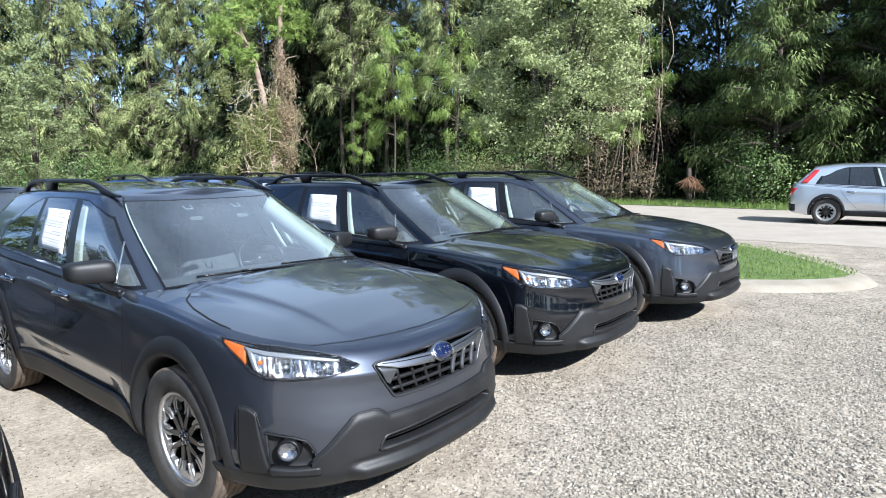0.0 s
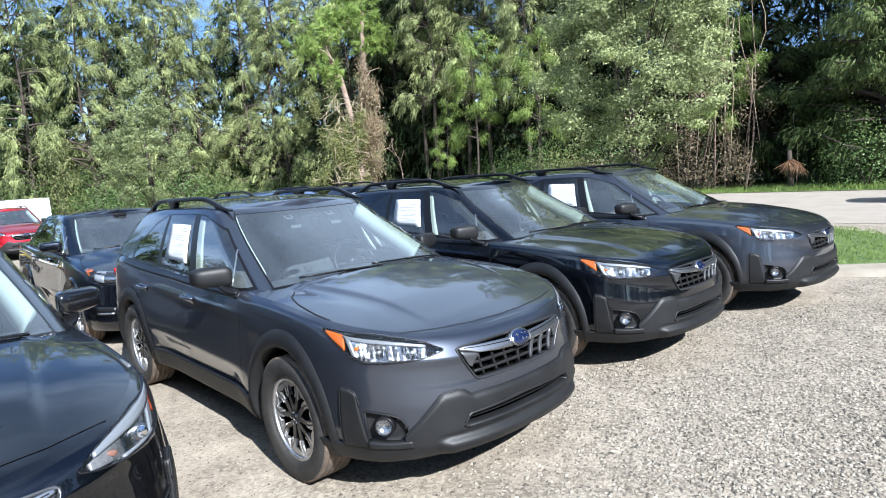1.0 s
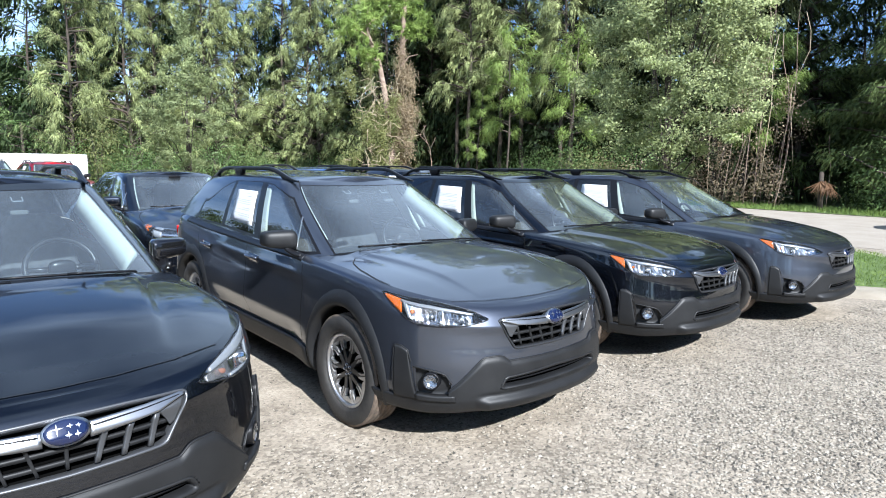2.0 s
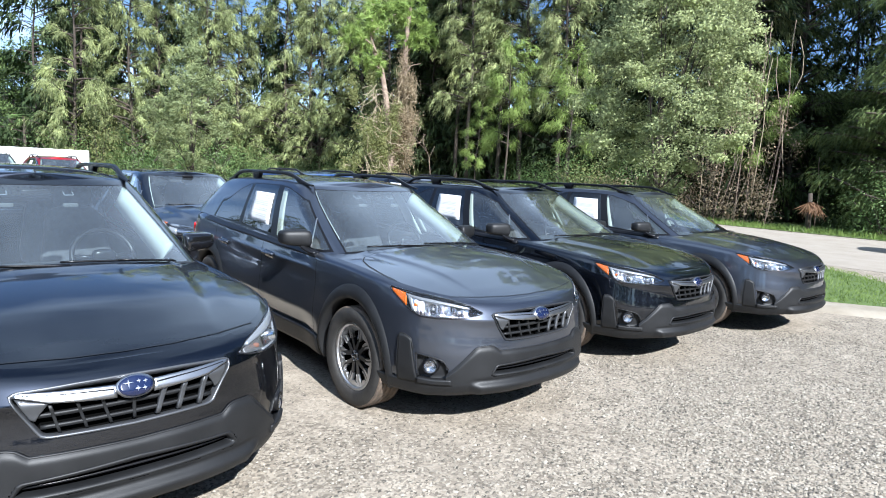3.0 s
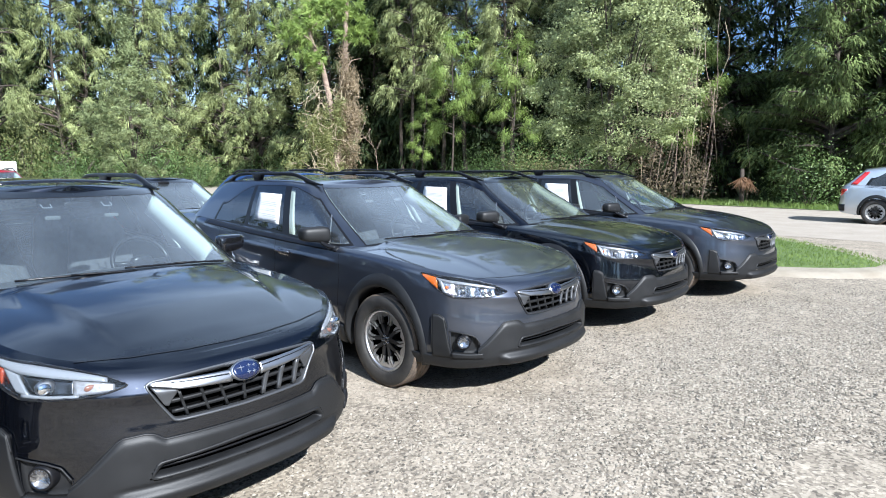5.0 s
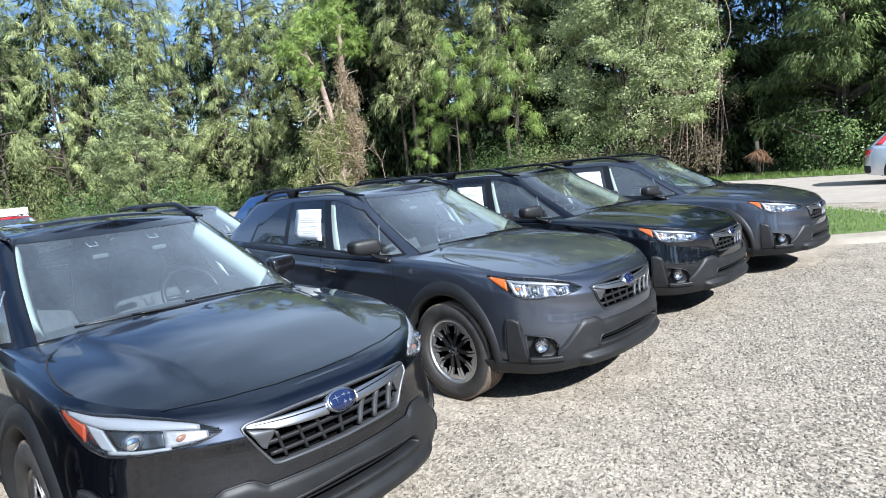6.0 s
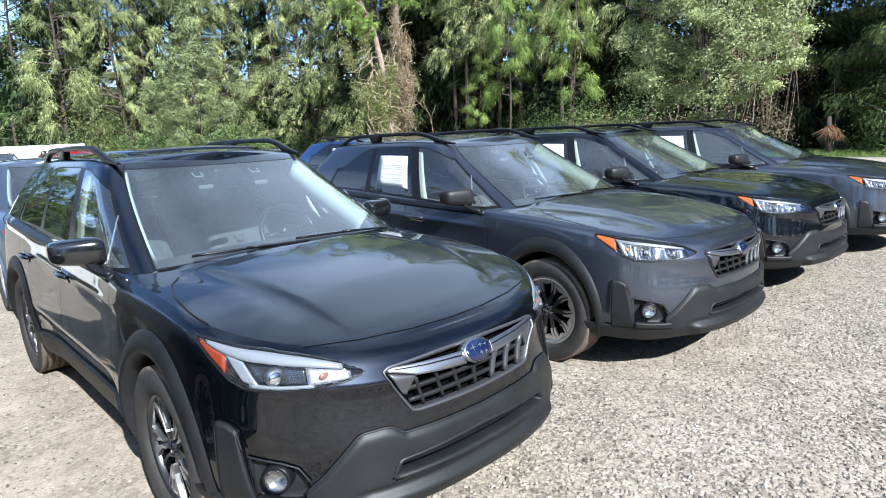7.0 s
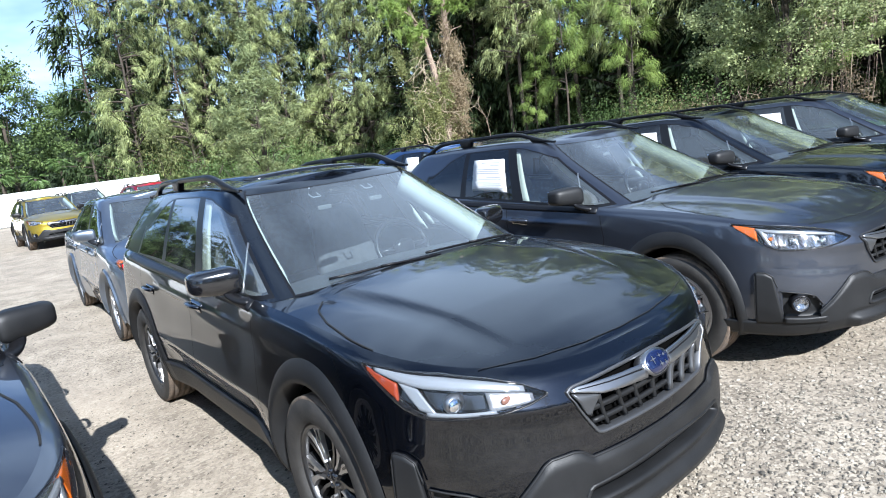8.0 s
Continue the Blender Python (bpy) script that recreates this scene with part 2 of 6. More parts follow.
def ground_material():
    """Crushed pale stone, packed fine in places: stones as cells with their own shade, worn tracks and dust over them."""
    m = material("crushed_stone", rough=0.9)
    b = m.node_tree.nodes["Principled BSDF"]
    c = m.node_tree.nodes.new("ShaderNodeTexCoord")
    cells = node(m, "TexVoronoi", Scale=50.0, Randomness=1.0)
    edge = node(m, "TexVoronoi", Scale=50.0, Randomness=1.0)
    edge.feature = "DISTANCE_TO_EDGE"
    sep = node(m, "SeparateColor")
    stones = ramp(m, [(0.0, (0.060, 0.052, 0.042)), (0.22, (0.173, 0.149, 0.117)), (0.6, (0.305, 0.268, 0.211)), (1.0, (0.427, 0.383, 0.312))])
    big = node(m, "TexNoise", Scale=0.55, Detail=7, Roughness=0.65)
    dusty = node(m, "MapRange", From_Min=0.42, From_Max=0.66, To_Min=0.12, To_Max=0.62)
    fine = node(m, "TexNoise", Scale=46, Detail=7, Roughness=0.82)
    sand = ramp(m, [(0.28, (0.190, 0.158, 0.120)), (0.5, (0.365, 0.316, 0.252)), (0.75, (0.470, 0.416, 0.342))])
    mix = node(m, "Mix")
    mix.data_type = "RGBA"
    gap = node(m, "MapRange", From_Min=0.0, From_Max=0.012, To_Min=0.0, To_Max=1.0)
    bp = node(m, "Bump", Strength=1.0, Distance=0.045)
    tone = node(m, "Mix", Factor=1.0)
    tone.data_type, tone.blend_type = "RGBA", "MULTIPLY"
    worn = ramp(m, [(0.33, (0.68, 0.655, 0.63)), (0.67, (1.15, 1.13, 1.11))])
    blot = node(m, "TexNoise", Scale=2.2, Detail=8, Roughness=0.72)
    for n in (cells, edge, big, fine, blot):
        link(m, c, "Object", n, "Vector")
    link(m, cells, "Color", sep, "Color")
    link(m, sep, "Red", stones, "Fac")
    link(m, fine, "Fac", sand, "Fac")
    link(m, big, "Fac", dusty, "Value")
    place = m.node_tree.nodes.new("ShaderNodeSeparateXYZ")
    packed = node(m, "MapRange", From_Min=-1.6, From_Max=1.2, To_Min=0.0, To_Max=0.36)
    total = m.node_tree.nodes.new("ShaderNodeMath")
    total.operation, total.use_clamp = "ADD", True
    link(m, c, "Object", place, "Vector")
    link(m, place, "Y", packed, "Value")
    link(m, packed, "Result", total, 0)
    link(m, dusty, "Result", total, 1)
    link(m, total, "Value", mix, "Factor")
    link(m, stones, "Color", mix, "A")
    link(m, sand, "Color", mix, "B")
    link(m, blot, "Fac", worn, "Fac")
    link(m, mix, "Result", tone, "A")
    link(m, worn, "Color", tone, "B")
    link(m, tone, "Result", b, "Base Color")
    link(m, edge, "Distance", gap, "Value")
    link(m, gap, "Result", bp, "Height")
    link(m, bp, "Normal", b, "Normal")
    return m


GRAVEL = ground_material()
ROAD = mottled(material("pale_worn_asphalt", rough=0.9), 1.2, [(0.25, (0.25, 0.215, 0.175)), (0.75, (0.345, 0.305, 0.255))], 0.4, 120)


def pebble_material():
    m = material("loose_stones", rough=0.85)
    g = m.node_tree.nodes.new("ShaderNodeNewGeometry")
    r = ramp(m, [(0.0, (0.065, 0.057, 0.046)), (0.3, (0.178, 0.154, 0.122)), (0.7, (0.287, 0.252, 0.199)), (1.0, (0.376, 0.338, 0.277))])
    link(m, g, "Random Per Island", r, "Fac")
    link(m, r, "Color", m.node_tree.nodes["Principled BSDF"], "Base Color")
    return m


PEBBLE = pebble_material()


# ---- mesh helpers ----
DETAIL = [1.0]  # share of the full count of rows and columns


def few(n, least=3):
    return max(least, int(round(n * DETAIL[0])))


def mesh_of(name, verts, faces, mat, smooth=True):
    me = bpy.data.meshes.new(name)
    me.from_pydata([tuple(map(float, v)) for v in verts], [], faces)
    if smooth:
        me.shade_smooth()
    me.materials.append(mat)
    return me


def part(name, source, mat, parent, label="", smooth=True):
    """One mesh object under a thing or a part; source: a bmesh or (vertices, faces)."""
    if isinstance(source, bmesh.types.BMesh):
        me = bpy.data.meshes.new(name)
        source.to_mesh(me)
        source.free()
        if smooth:
            me.shade_smooth()
        me.materials.append(mat)
    else:
        me = mesh_of(name, *source, mat, smooth)
    ob = new(name, me)
    ob.parent = parent
    return tagged(ob, label)


def thing(name, at, label, category, group=""):
    ob = new(name)
    ob.empty_display_size = 0.1
    ob.matrix_world = at
    return tagged(ob, label, category, group)


def join(*pieces):
    verts, faces = [], []
    for v, f in pieces:
        n = len(verts)
        verts += list(v)
        faces += [tuple(i + n for i in face) for face in f]
    return verts, faces


def grid(rows):
    """Faces of a grid of points: rows of equal length."""
    n = len(rows[0])
    verts = [p for row in rows for p in row]
    faces = [(i * n + j, i * n + j + 1, (i + 1) * n + j + 1, (i + 1) * n + j) for i in range(len(rows) - 1) for j in range(n - 1)]
    return verts, faces


def slab(outer, inner):
    """A shell between two grids of the same size, closed round its edge."""
    n, m = len(outer[0]), len(outer)
    a, fa = grid(outer)
    b, fb = grid(inner)
    k = len(a)
    faces = fa + [tuple(i + k for i in reversed(f)) for f in fb]
    loop = list(range(n)) + [i * n + n - 1 for i in range(1, m)] + [(m - 1) * n + j for j in range(n - 2, -1, -1)] + [i * n for i in range(m - 2, 0, -1)]
    for p, q in zip(loop, loop[1:] + loop[:1]):
        faces.append((q, p, p + k, q + k))
    return a + b, faces


def resample(points, n):
    p = np.array(points, float)
    d = np.r_[0, np.cumsum(np.linalg.norm(np.diff(p, axis=0), axis=1))]
    return np.stack([np.interp(np.linspace(0, d[-1], n), d, c) for c in p.T], -1)


def tube(points, radius, sides=8, flat=1.0):
    """A swept round or flattened bar; radius: one, or one for each point."""
    p = np.array(points, float)
    r = np.broadcast_to(np.array(radius, float), (len(p),))
    t = np.gradient(p, axis=0)
    rows = []
    for q, d, s in zip(p, t, r):
        d = d / (np.linalg.norm(d) + 1e-9)
        side = np.cross(d, (0, 0, 1.0)) if abs(d[2]) < 0.95 else np.cross(d, (1.0, 0, 0))
        side /= np.linalg.norm(side)
        up = np.cross(side, d)
        rows.append([q + s * (math.cos(w) * side + flat * math.sin(w) * up) for w in np.linspace(0, 2 * math.pi, sides + 1)[:-1]])
    verts = [v for row in rows for v in row]
    n = sides
    faces = [(i * n + j, i * n + (j + 1) % n, (i + 1) * n + (j + 1) % n, (i + 1) * n + j) for i in range(len(rows) - 1) for j in range(n)]
    return verts, faces + [tuple(reversed(range(n))), tuple(range(len(verts) - n, len(verts)))]


def lathe(profile, steps=48, axis=0):
    """A profile of (radius, along) turned round the x axis."""
    steps = few(steps, 8)
    verts = [(x, r * math.cos(w), r * math.sin(w)) for w in np.linspace(0, 2 * math.pi, steps + 1)[:-1] for r, x in profile]
    n = len(profile)
    faces = [(i * n + j, ((i + 1) % steps) * n + j, ((i + 1) % steps) * n + j + 1, i * n + j + 1) for i in range(steps) for j in range(n - 1)]
    return verts, faces


def blob(center, size, power=3.0, rows=14, cols=24, bend=None):
    """A rounded box (superellipsoid)."""
    rows, cols = few(rows, 6), few(cols, 8)
    c, verts = np.array(center, float), []
    f = lambda w, p: math.copysign(abs(w) ** (2 / p), w)
    for u in np.linspace(-math.pi / 2, math.pi / 2, rows):
        for w in np.linspace(-math.pi, math.pi, cols + 1)[:-1]:
            q = np.array((f(math.cos(u), power) * f(math.cos(w), power), f(math.cos(u), power) * f(math.sin(w), power), f(math.sin(u), power)))
            q = q * np.array(size) / 2
            verts.append(c + (bend(q) if bend else q))
    faces = [(i * cols + j, i * cols + (j + 1) % cols, (i + 1) * cols + (j + 1) % cols, (i + 1) * cols + j) for i in range(rows - 1) for j in range(cols)]
    return verts, faces


def plate(outline, x0, x1):
    """A flat piece cut to an outline of (y, z), from x0 to x1."""
    n = len(outline)
    verts = [(x0, y, z) for y, z in outline] + [(x1, y, z) for y, z in outline]
    return verts, [tuple(range(n)), tuple(reversed(range(n, 2 * n)))] + [(i, i + n, (i + 1) % n + n, (i + 1) % n) for i in range(n)]


# ---- cars ----
def eased(xs, ys, n=240):
    """The same line through its corners as a dense, smoothly bending table."""
    x, y = np.array(xs, float), np.array(ys, float)
    h, d = np.diff(x), np.diff(y) / np.diff(x)
    m = np.r_[d[0], np.where(d[1:] * d[:-1] > 0, 2 * d[1:] * d[:-1] / (d[1:] + d[:-1] + 1e-12), 0), d[-1]]
    t = np.linspace(x[0], x[-1], n)
    k = np.clip(np.searchsorted(x, t, side="right") - 1, 0, len(h) - 1)
    u = (t - x[k]) / h[k]
    return t, (2 * u ** 3 - 3 * u ** 2 + 1) * y[k] + (u ** 3 - 2 * u ** 2 + u) * h[k] * m[k] + (3 * u ** 2 - 2 * u ** 3) * y[k + 1] + (u ** 3 - u ** 2) * h[k] * m[k + 1]


TUCK_SIDE = eased((0, 0.1, 0.18, 0.26, 0.4, 0.52, 0.62, 0.72, 0.82, 0.90, 0.95, 0.975, 1), (0.055, 0.024, 0.010, 0.002, 0, 0.004, 0.010, 0.018, 0.028, 0.039, 0.050, 0.063, 0.095))
TUCK_DOOR = eased((0, 0.10, 0.20, 0.30, 0.375, 0.405, 0.44, 0.55, 0.66, 0.76, 0.81, 0.835, 0.862, 0.91, 0.95, 0.975, 1), (0.098, 0.080, 0.066, 0.044, 0.018, 0.006, 0.007, 0.016, 0.029, 0.039, 0.038, 0.035, 0.045, 0.058, 0.068, 0.077, 0.097), 480)
DOORS = eased((-9, 0.40, 0.80, 1.85, 2.40, 9), (0, 0, 1, 1, 0, 0), 4000)
TUCK_NOSE = eased((0, 0.05, 0.12, 0.3, 0.42, 0.52, 0.62, 0.72, 0.78, 0.805, 0.825, 0.86, 0.91, 0.96, 1), (0.036, 0.012, 0.0, 0.003, 0.006, 0.013, 0.022, 0.026, 0.022, 0.020, 0.027, 0.038, 0.055, 0.080, 0.118), 480)
RISE = eased((0, 0.6, 0.85, 0.95, 1), (0, 0.66, 0.925, 0.985, 1))
LEAN = eased((0, 0.3, 0.6, 0.85, 0.95, 1), (0, -0.052, -0.115, -0.185, -0.225, -0.27))


class Shape:
    """The skin of a car: walls round the lower body, and the glasshouse above the belt. Front is -y, the front axle at y = 0."""

    def __init__(self, nose=-0.955, tail=3.52, wide=0.895, lf=0.85, lr=0.62, nf=2.6, nr=3.2, base=2.665,
                 rim_y=(-0.95, -0.86, -0.6, -0.3, 0.1, 0.5, 1.5, 2.4, 3.1, 3.6), rim_z=(0.845, 0.864, 0.912, 0.948, 0.982, 1.0, 1.028, 1.07, 1.11, 1.12),
                 low_y=(-0.95, -0.5, 0.5, 3.0, 3.6), low_z=(0.292, 0.25, 0.245, 0.26, 0.33),
                 hood_y=(-0.95, -0.84, -0.80, -0.74, -0.66, -0.4, 0.0, 0.3, 0.7), hood_z=(0.845, 0.8455, 0.863, 0.887, 0.915, 0.989, 1.040, 1.062, 1.075),
                 gf=(0.26, 1.16), gl=(0.42, 0.28), gr=(3.44, 3.02), gt=(0.32, 0.24), gw=0.802, ng=2.9,
                 sill_y=(0.2, 0.4, 0.66, 1.5, 2.4, 3.1, 3.5), sill_z=(1.056, 1.014, 0.984, 1.026, 1.072, 1.112, 1.12),
                 roof_y=(1.0, 1.3, 1.7, 2.4, 3.0), roof_z=(1.475, 1.50, 1.525, 1.52, 1.475), crown=0.035):
        self.nose, self.tail, self.wide, self.lf, self.lr, self.nf, self.nr, self.base, self.rim_y, self.rim_z, self.low_y, self.low_z, self.hood_y, self.hood_z, self.gf, self.gl, self.gr, self.gt, self.gw, self.ng, self.sill_y, self.sill_z, self.roof_y, self.roof_z, self.crown = nose, tail, wide, lf, lr, nf, nr, base, rim_y, rim_z, low_y, low_z, hood_y, hood_z, gf, gl, gr, gt, gw, ng, sill_y, sill_z, roof_y, roof_z, crown
        self.edge = None
        self.rim_y, self.rim_z = eased(rim_y, rim_z)
        self.low_y, self.low_z = eased(low_y, low_z)
        self.hood_y, self.hood_z = eased(hood_y, hood_z)
        self.sill_y, self.sill_z = eased(sill_y, sill_z)
        self.roof_y, self.roof_z = eased(roof_y, roof_z)
        n, m = 120, 60
        phi = np.linspace(0, np.pi / 2, n)
        yc, ye = self.nose + self.lf, self.tail - self.lr
        side = np.linspace(yc, ye, m)[1:-1]
        zero = np.zeros(m - 2)
        self.sx = np.r_[np.sin(phi) ** (2 / self.nf), zero + 1, np.sin(phi[::-1]) ** (2 / self.nr)]
        self.ff = np.r_[np.cos(phi) ** (2 / self.nf), zero, phi * 0]
        self.rr = np.r_[phi * 0, zero, np.cos(phi[::-1]) ** (2 / self.nr)]
        self.yb = np.r_[phi * 0 + yc, side, phi * 0 + ye]
        self.y0 = self.yb - self.lf * self.ff + self.lr * self.rr
        step = np.hypot(np.diff(self.sx * self.wide), np.diff(self.y0))
        self.arc = np.r_[0, np.cumsum(step)]
        self.ways = np.r_[np.linspace(0, 1.2, few(110)), np.linspace(1.222, self.arc[-1], few(150))]

    def a_of(self, y):
        """The way along the outline, from the nose, to a place on the flank."""
        return float(np.interp(y, self.y0, self.arc))

    def rim(self, a):
        return float(np.interp(np.interp(a, self.arc, self.y0), self.rim_y, self.rim_z))

    def low(self, a):
        return float(np.interp(np.interp(a, self.arc, self.y0), self.low_y, self.low_z))

    def raw(self, a, v):
        s, a = (1 if a >= 0 else -1), abs(a)
        sx, ff, rr, yb = (np.interp(a, self.arc, q) for q in (self.sx, self.ff, self.rr, self.yb))
        flank = 1 - ff - rr
        door = np.interp(np.interp(a, self.arc, self.y0), *DOORS)
        inx = np.interp(v, *TUCK_SIDE) * (1 - door) + np.interp(v, *TUCK_DOOR) * door
        inf = np.interp(v, *TUCK_NOSE)
        low, rim = self.low(a), self.rim(a)
        return np.array((s * (self.wide - inx) * sx, yb - (self.lf - inf) * ff + (self.lr - inf * 0.9) * rr, low + (rim - low) * v))

    def wall(self, a, z, off=0.0):
        """A point of the lower body's skin at the way a from the nose (minus: the car's right) and the height z, off metres proud."""
        low, rim = self.low(abs(a)), self.rim(abs(a))
        v = min(max((z - low) / (rim - low), 0), 1)
        p = self.raw(a, v)
        if off:
            e = 0.012
            da = self.raw(a + e, v) - self.raw(a - e, v) if abs(a) > e else np.array((1.0, 0, 0))
            dv = self.raw(a, min(v + 0.03, 1)) - self.raw(a, max(v - 0.03, 0))
            n = np.cross(da, dv)
            p = p + n * (off / np.linalg.norm(n))
        return p

    def hood(self, y, s):
        """A point of the bonnet at y, s from -1 to 1 across."""
        i = np.interp(y, [r[1] for r in self.rims()], np.arange(len(self.rims())))
        return self.across(i, s)

    def half(self, y):
        return float(np.interp(y, [r[1] for r in self.rims()], [r[0] for r in self.rims()]))

    def rims(self):
        if self.edge is None:
            self.edge = [self.raw(a, 1.0) for a in self.ways]
        return self.edge

    def across(self, i, s):
        rows = self.rims()
        k = min(int(i), len(rows) - 2)
        x, y, z = rows[k] + (rows[k + 1] - rows[k]) * (i - k)
        zc = max(np.interp(y, self.hood_y, self.hood_z), z)
        # a raised middle of the bonnet, stepped along two lines that draw together towards the nose, and a shallow trough beside it
        line = np.interp(y, (-0.8, -0.3, 0.25), (0.40, 0.475, 0.57))
        d = abs(x * s) - line
        strong = np.interp(y, (-0.74, -0.42, 0.0, 0.3), (0, 0.7, 1, 1))
        crease = 0.010 * strong * (1 / (1 + np.exp(np.clip(d / 0.006, -40, 40))) - 0.4 * np.exp(-((d - 0.06) / 0.05) ** 2))
        return np.array((x * s, y, zc - (zc - z) * abs(s) ** 2.3 + crease))

    def glass(self, q, v, off=0.0):
        """A point of the glasshouse: q 0..1 across half the windscreen, 1..2 along the flank, 2..3 across half the tail; minus: the right."""
        if off:
            e = 0.01
            qa = abs(q)
            s = 1 if q >= 0 else -1
            dq = self.glass(s * min(qa + e, 3), v) - self.glass(s * max(qa - e, 1e-4), v)
            dv = self.glass(q, min(v + 0.04, 1)) - self.glass(q, max(v - 0.04, 0))
            n = np.cross(dq, dv) * s
            return self.glass(q, v) + n * (off / np.linalg.norm(n))
        s, q = (1 if q >= 0 else -1), abs(q)
        h = np.interp(v, *RISE)
        w = self.gw + np.interp(v, *LEAN)
        mix = lambda pair: pair[0] + (pair[1] - pair[0]) * h
        yf, yr = mix(self.gf), mix(self.gr)
        yc, ye = yf + mix(self.gl), yr - mix(self.gt)
        if q <= 1:
            f = q * np.pi / 2
            x, y = w * np.sin(f) ** (2 / self.ng), yc - (yc - yf) * np.cos(f) ** (2 / self.ng)
            yb = self.gf[0] + self.gl[0] * (1 - np.cos(f) ** (2 / self.ng))
        elif q <= 2:
            first, last = self.gf[0] + self.gl[0], self.gr[0] - self.gt[0]
            yb = first + (last - first) * (q - 1)
            ends = (self.gf[1] + self.gl[1] - first, self.gr[1] - self.gt[1] - last)
            x, y = w, yb + h * np.interp(q - 1, (0, 0.27, 0.5, 0.8, 1), (ends[0], 0.21, 0.10, 0.4 * ends[1], ends[1]))
        else:
            f = (3 - q) * np.pi / 2
            x, y = w * np.sin(f) ** (2 / 3.2), ye + (yr - ye) * np.cos(f) ** (2 / 3.2)
            yb = self.gr[0] - self.gt[0] * (1 - np.cos(f) ** (2 / 3.2))
        z0 = np.interp(yb, self.sill_y, self.sill_z)
        z1 = np.interp(y, self.roof_y, self.roof_z)
        return np.array((s * x, y, z0 + (z1 - z0) * h))


def drape(sh, upper, lower, off=0.003, thick=0.004, nu=24, nv=6, sign=1):
    """A sheet on the lower body between two lines of (way along the outline, height)."""
    nu, nv = few(nu, 4), few(nv, 2)
    up, lo = resample(upper, nu), resample(lower, nu)
    rows = [[(sign * (lo[i][0] + (up[i][0] - lo[i][0]) * f), lo[i][1] + (up[i][1] - lo[i][1]) * f) for i in range(nu)] for f in np.linspace(0, 1, nv)]
    if sign < 0:
        rows = rows[::-1]
    outer = [[sh.wall(a, z, off + thick) for a, z in row] for row in rows]
    inner = [[sh.wall(a, z, off - 0.008) for a, z in row] for row in rows]
    return slab(outer, inner)


def outline_of(upper, lower, n=96):
    """A closed run of points round the field between two lines that go the same way."""
    return resample(list(upper) + list(lower)[::-1] + list(upper)[:1], n + 1)[:-1]


def shrunk(loop, by):
    """The same run drawn in by a fixed width."""
    c = loop.mean(0)
    half = (loop.max(0) - loop.min(0)) / 2
    return c + (loop - c) * (1 - by / half)


def well(sh, upper, lower, depth, n=96):
    """A pocket sunk into the skin: its walls and its back."""
    loop = outline_of(upper, lower, few(n, 24))
    c = loop.mean(0)
    rows = [[sh.wall(*q, off) for q in loop] for off in (0.003, -0.35 * depth)]
    rows += [[sh.wall(*(c + (q - c) * f), -depth) for q in loop] for f in (0.97, 0.6, 0.02)]
    return grid([r + r[:1] for r in rows])


def hoop(sh, upper, lower, width, off, thick, depth, n=110):
    """A raised frame round a pocket, rounded on its face and turned into the opening."""
    loop = outline_of(upper, lower, few(n, 24))
    rows = [[sh.wall(*q, d) for q in shrunk(loop, b)] for b, d in ((-width * 0.6, off - 0.002), (-width * 0.5, off + thick * 0.7), (-width * 0.2, off + thick), (width * 0.4, off + thick * 0.9), (width, off + thick * 0.4), (width * 1.1, -depth))]
    return grid([r + r[:1] for r in rows])


def within(a, z, loop):
    """Whether a place on the skin lies in an opening."""
    p, q = loop, np.roll(loop, -1, 0)
    hit = ((p[:, 1] > z) != (q[:, 1] > z)) & (a < (q[:, 0] - p[:, 0]) * (z - p[:, 1]) / (q[:, 1] - p[:, 1] + 1e-12) + p[:, 0])
    return hit.sum() % 2 == 1


# openings in the face, as (way from the middle of the nose, height)
HEX_UP = [(-0.424, 0.772), (-0.404, 0.784), (-0.2, 0.791), (0, 0.793), (0.2, 0.791), (0.404, 0.784), (0.424, 0.772)]
HEX_LO = [(-0.424, 0.764), (-0.322, 0.618), (-0.30, 0.610), (0, 0.603), (0.30, 0.610), (0.322, 0.618), (0.424, 0.764)]
INTAKE_UP = [(-0.395, 0.452), (-0.38, 0.460), (0, 0.474), (0.38, 0.460), (0.395, 0.452)]
INTAKE_LO = [(-0.425, 0.404), (-0.41, 0.398), (0, 0.394), (0.41, 0.398), (0.425, 0.404)]
FOG_UP = [(0.700, 0.440), (0.735, 0.492), (0.79, 0.510), (0.915, 0.528)]
FOG_LO = [(0.690, 0.372), (0.75, 0.360), (0.905, 0.362)]
LAMP_UP = [(0.488, 0.790), (0.57, 0.830), (0.68, 0.858), (0.83, 0.884), (1.0, 0.898), (1.158, 0.912)]
LAMP_LO = [(0.488, 0.784), (0.56, 0.768), (0.66, 0.757), (0.80, 0.752), (0.90, 0.756), (0.985, 0.787), (1.158, 0.905)]
FACE_OPENINGS = [shrunk(outline_of(up_, lo_), by_) for up_, lo_, by_ in ((HEX_UP, HEX_LO, 0.004), (INTAKE_UP, INTAKE_LO, -0.008), (FOG_UP, FOG_LO, 0.007), (LAMP_UP, LAMP_LO, 0.004))]


def ribbon(sh, line, width=0.005, off=0.002):
    """A thin dark gap along a line of (way, height)."""
    p = resample(line, max(4, len(line) * 6))
    d = np.gradient(p, axis=0)
    d /= np.linalg.norm(d, axis=1)[:, None]
    side = np.stack([-d[:, 1], d[:, 0]], -1) * width / 2
    return grid([[sh.wall(*(q + s), off) for q, s in zip(p, side)], [sh.wall(*(q - s), off) for q, s in zip(p, side)]])


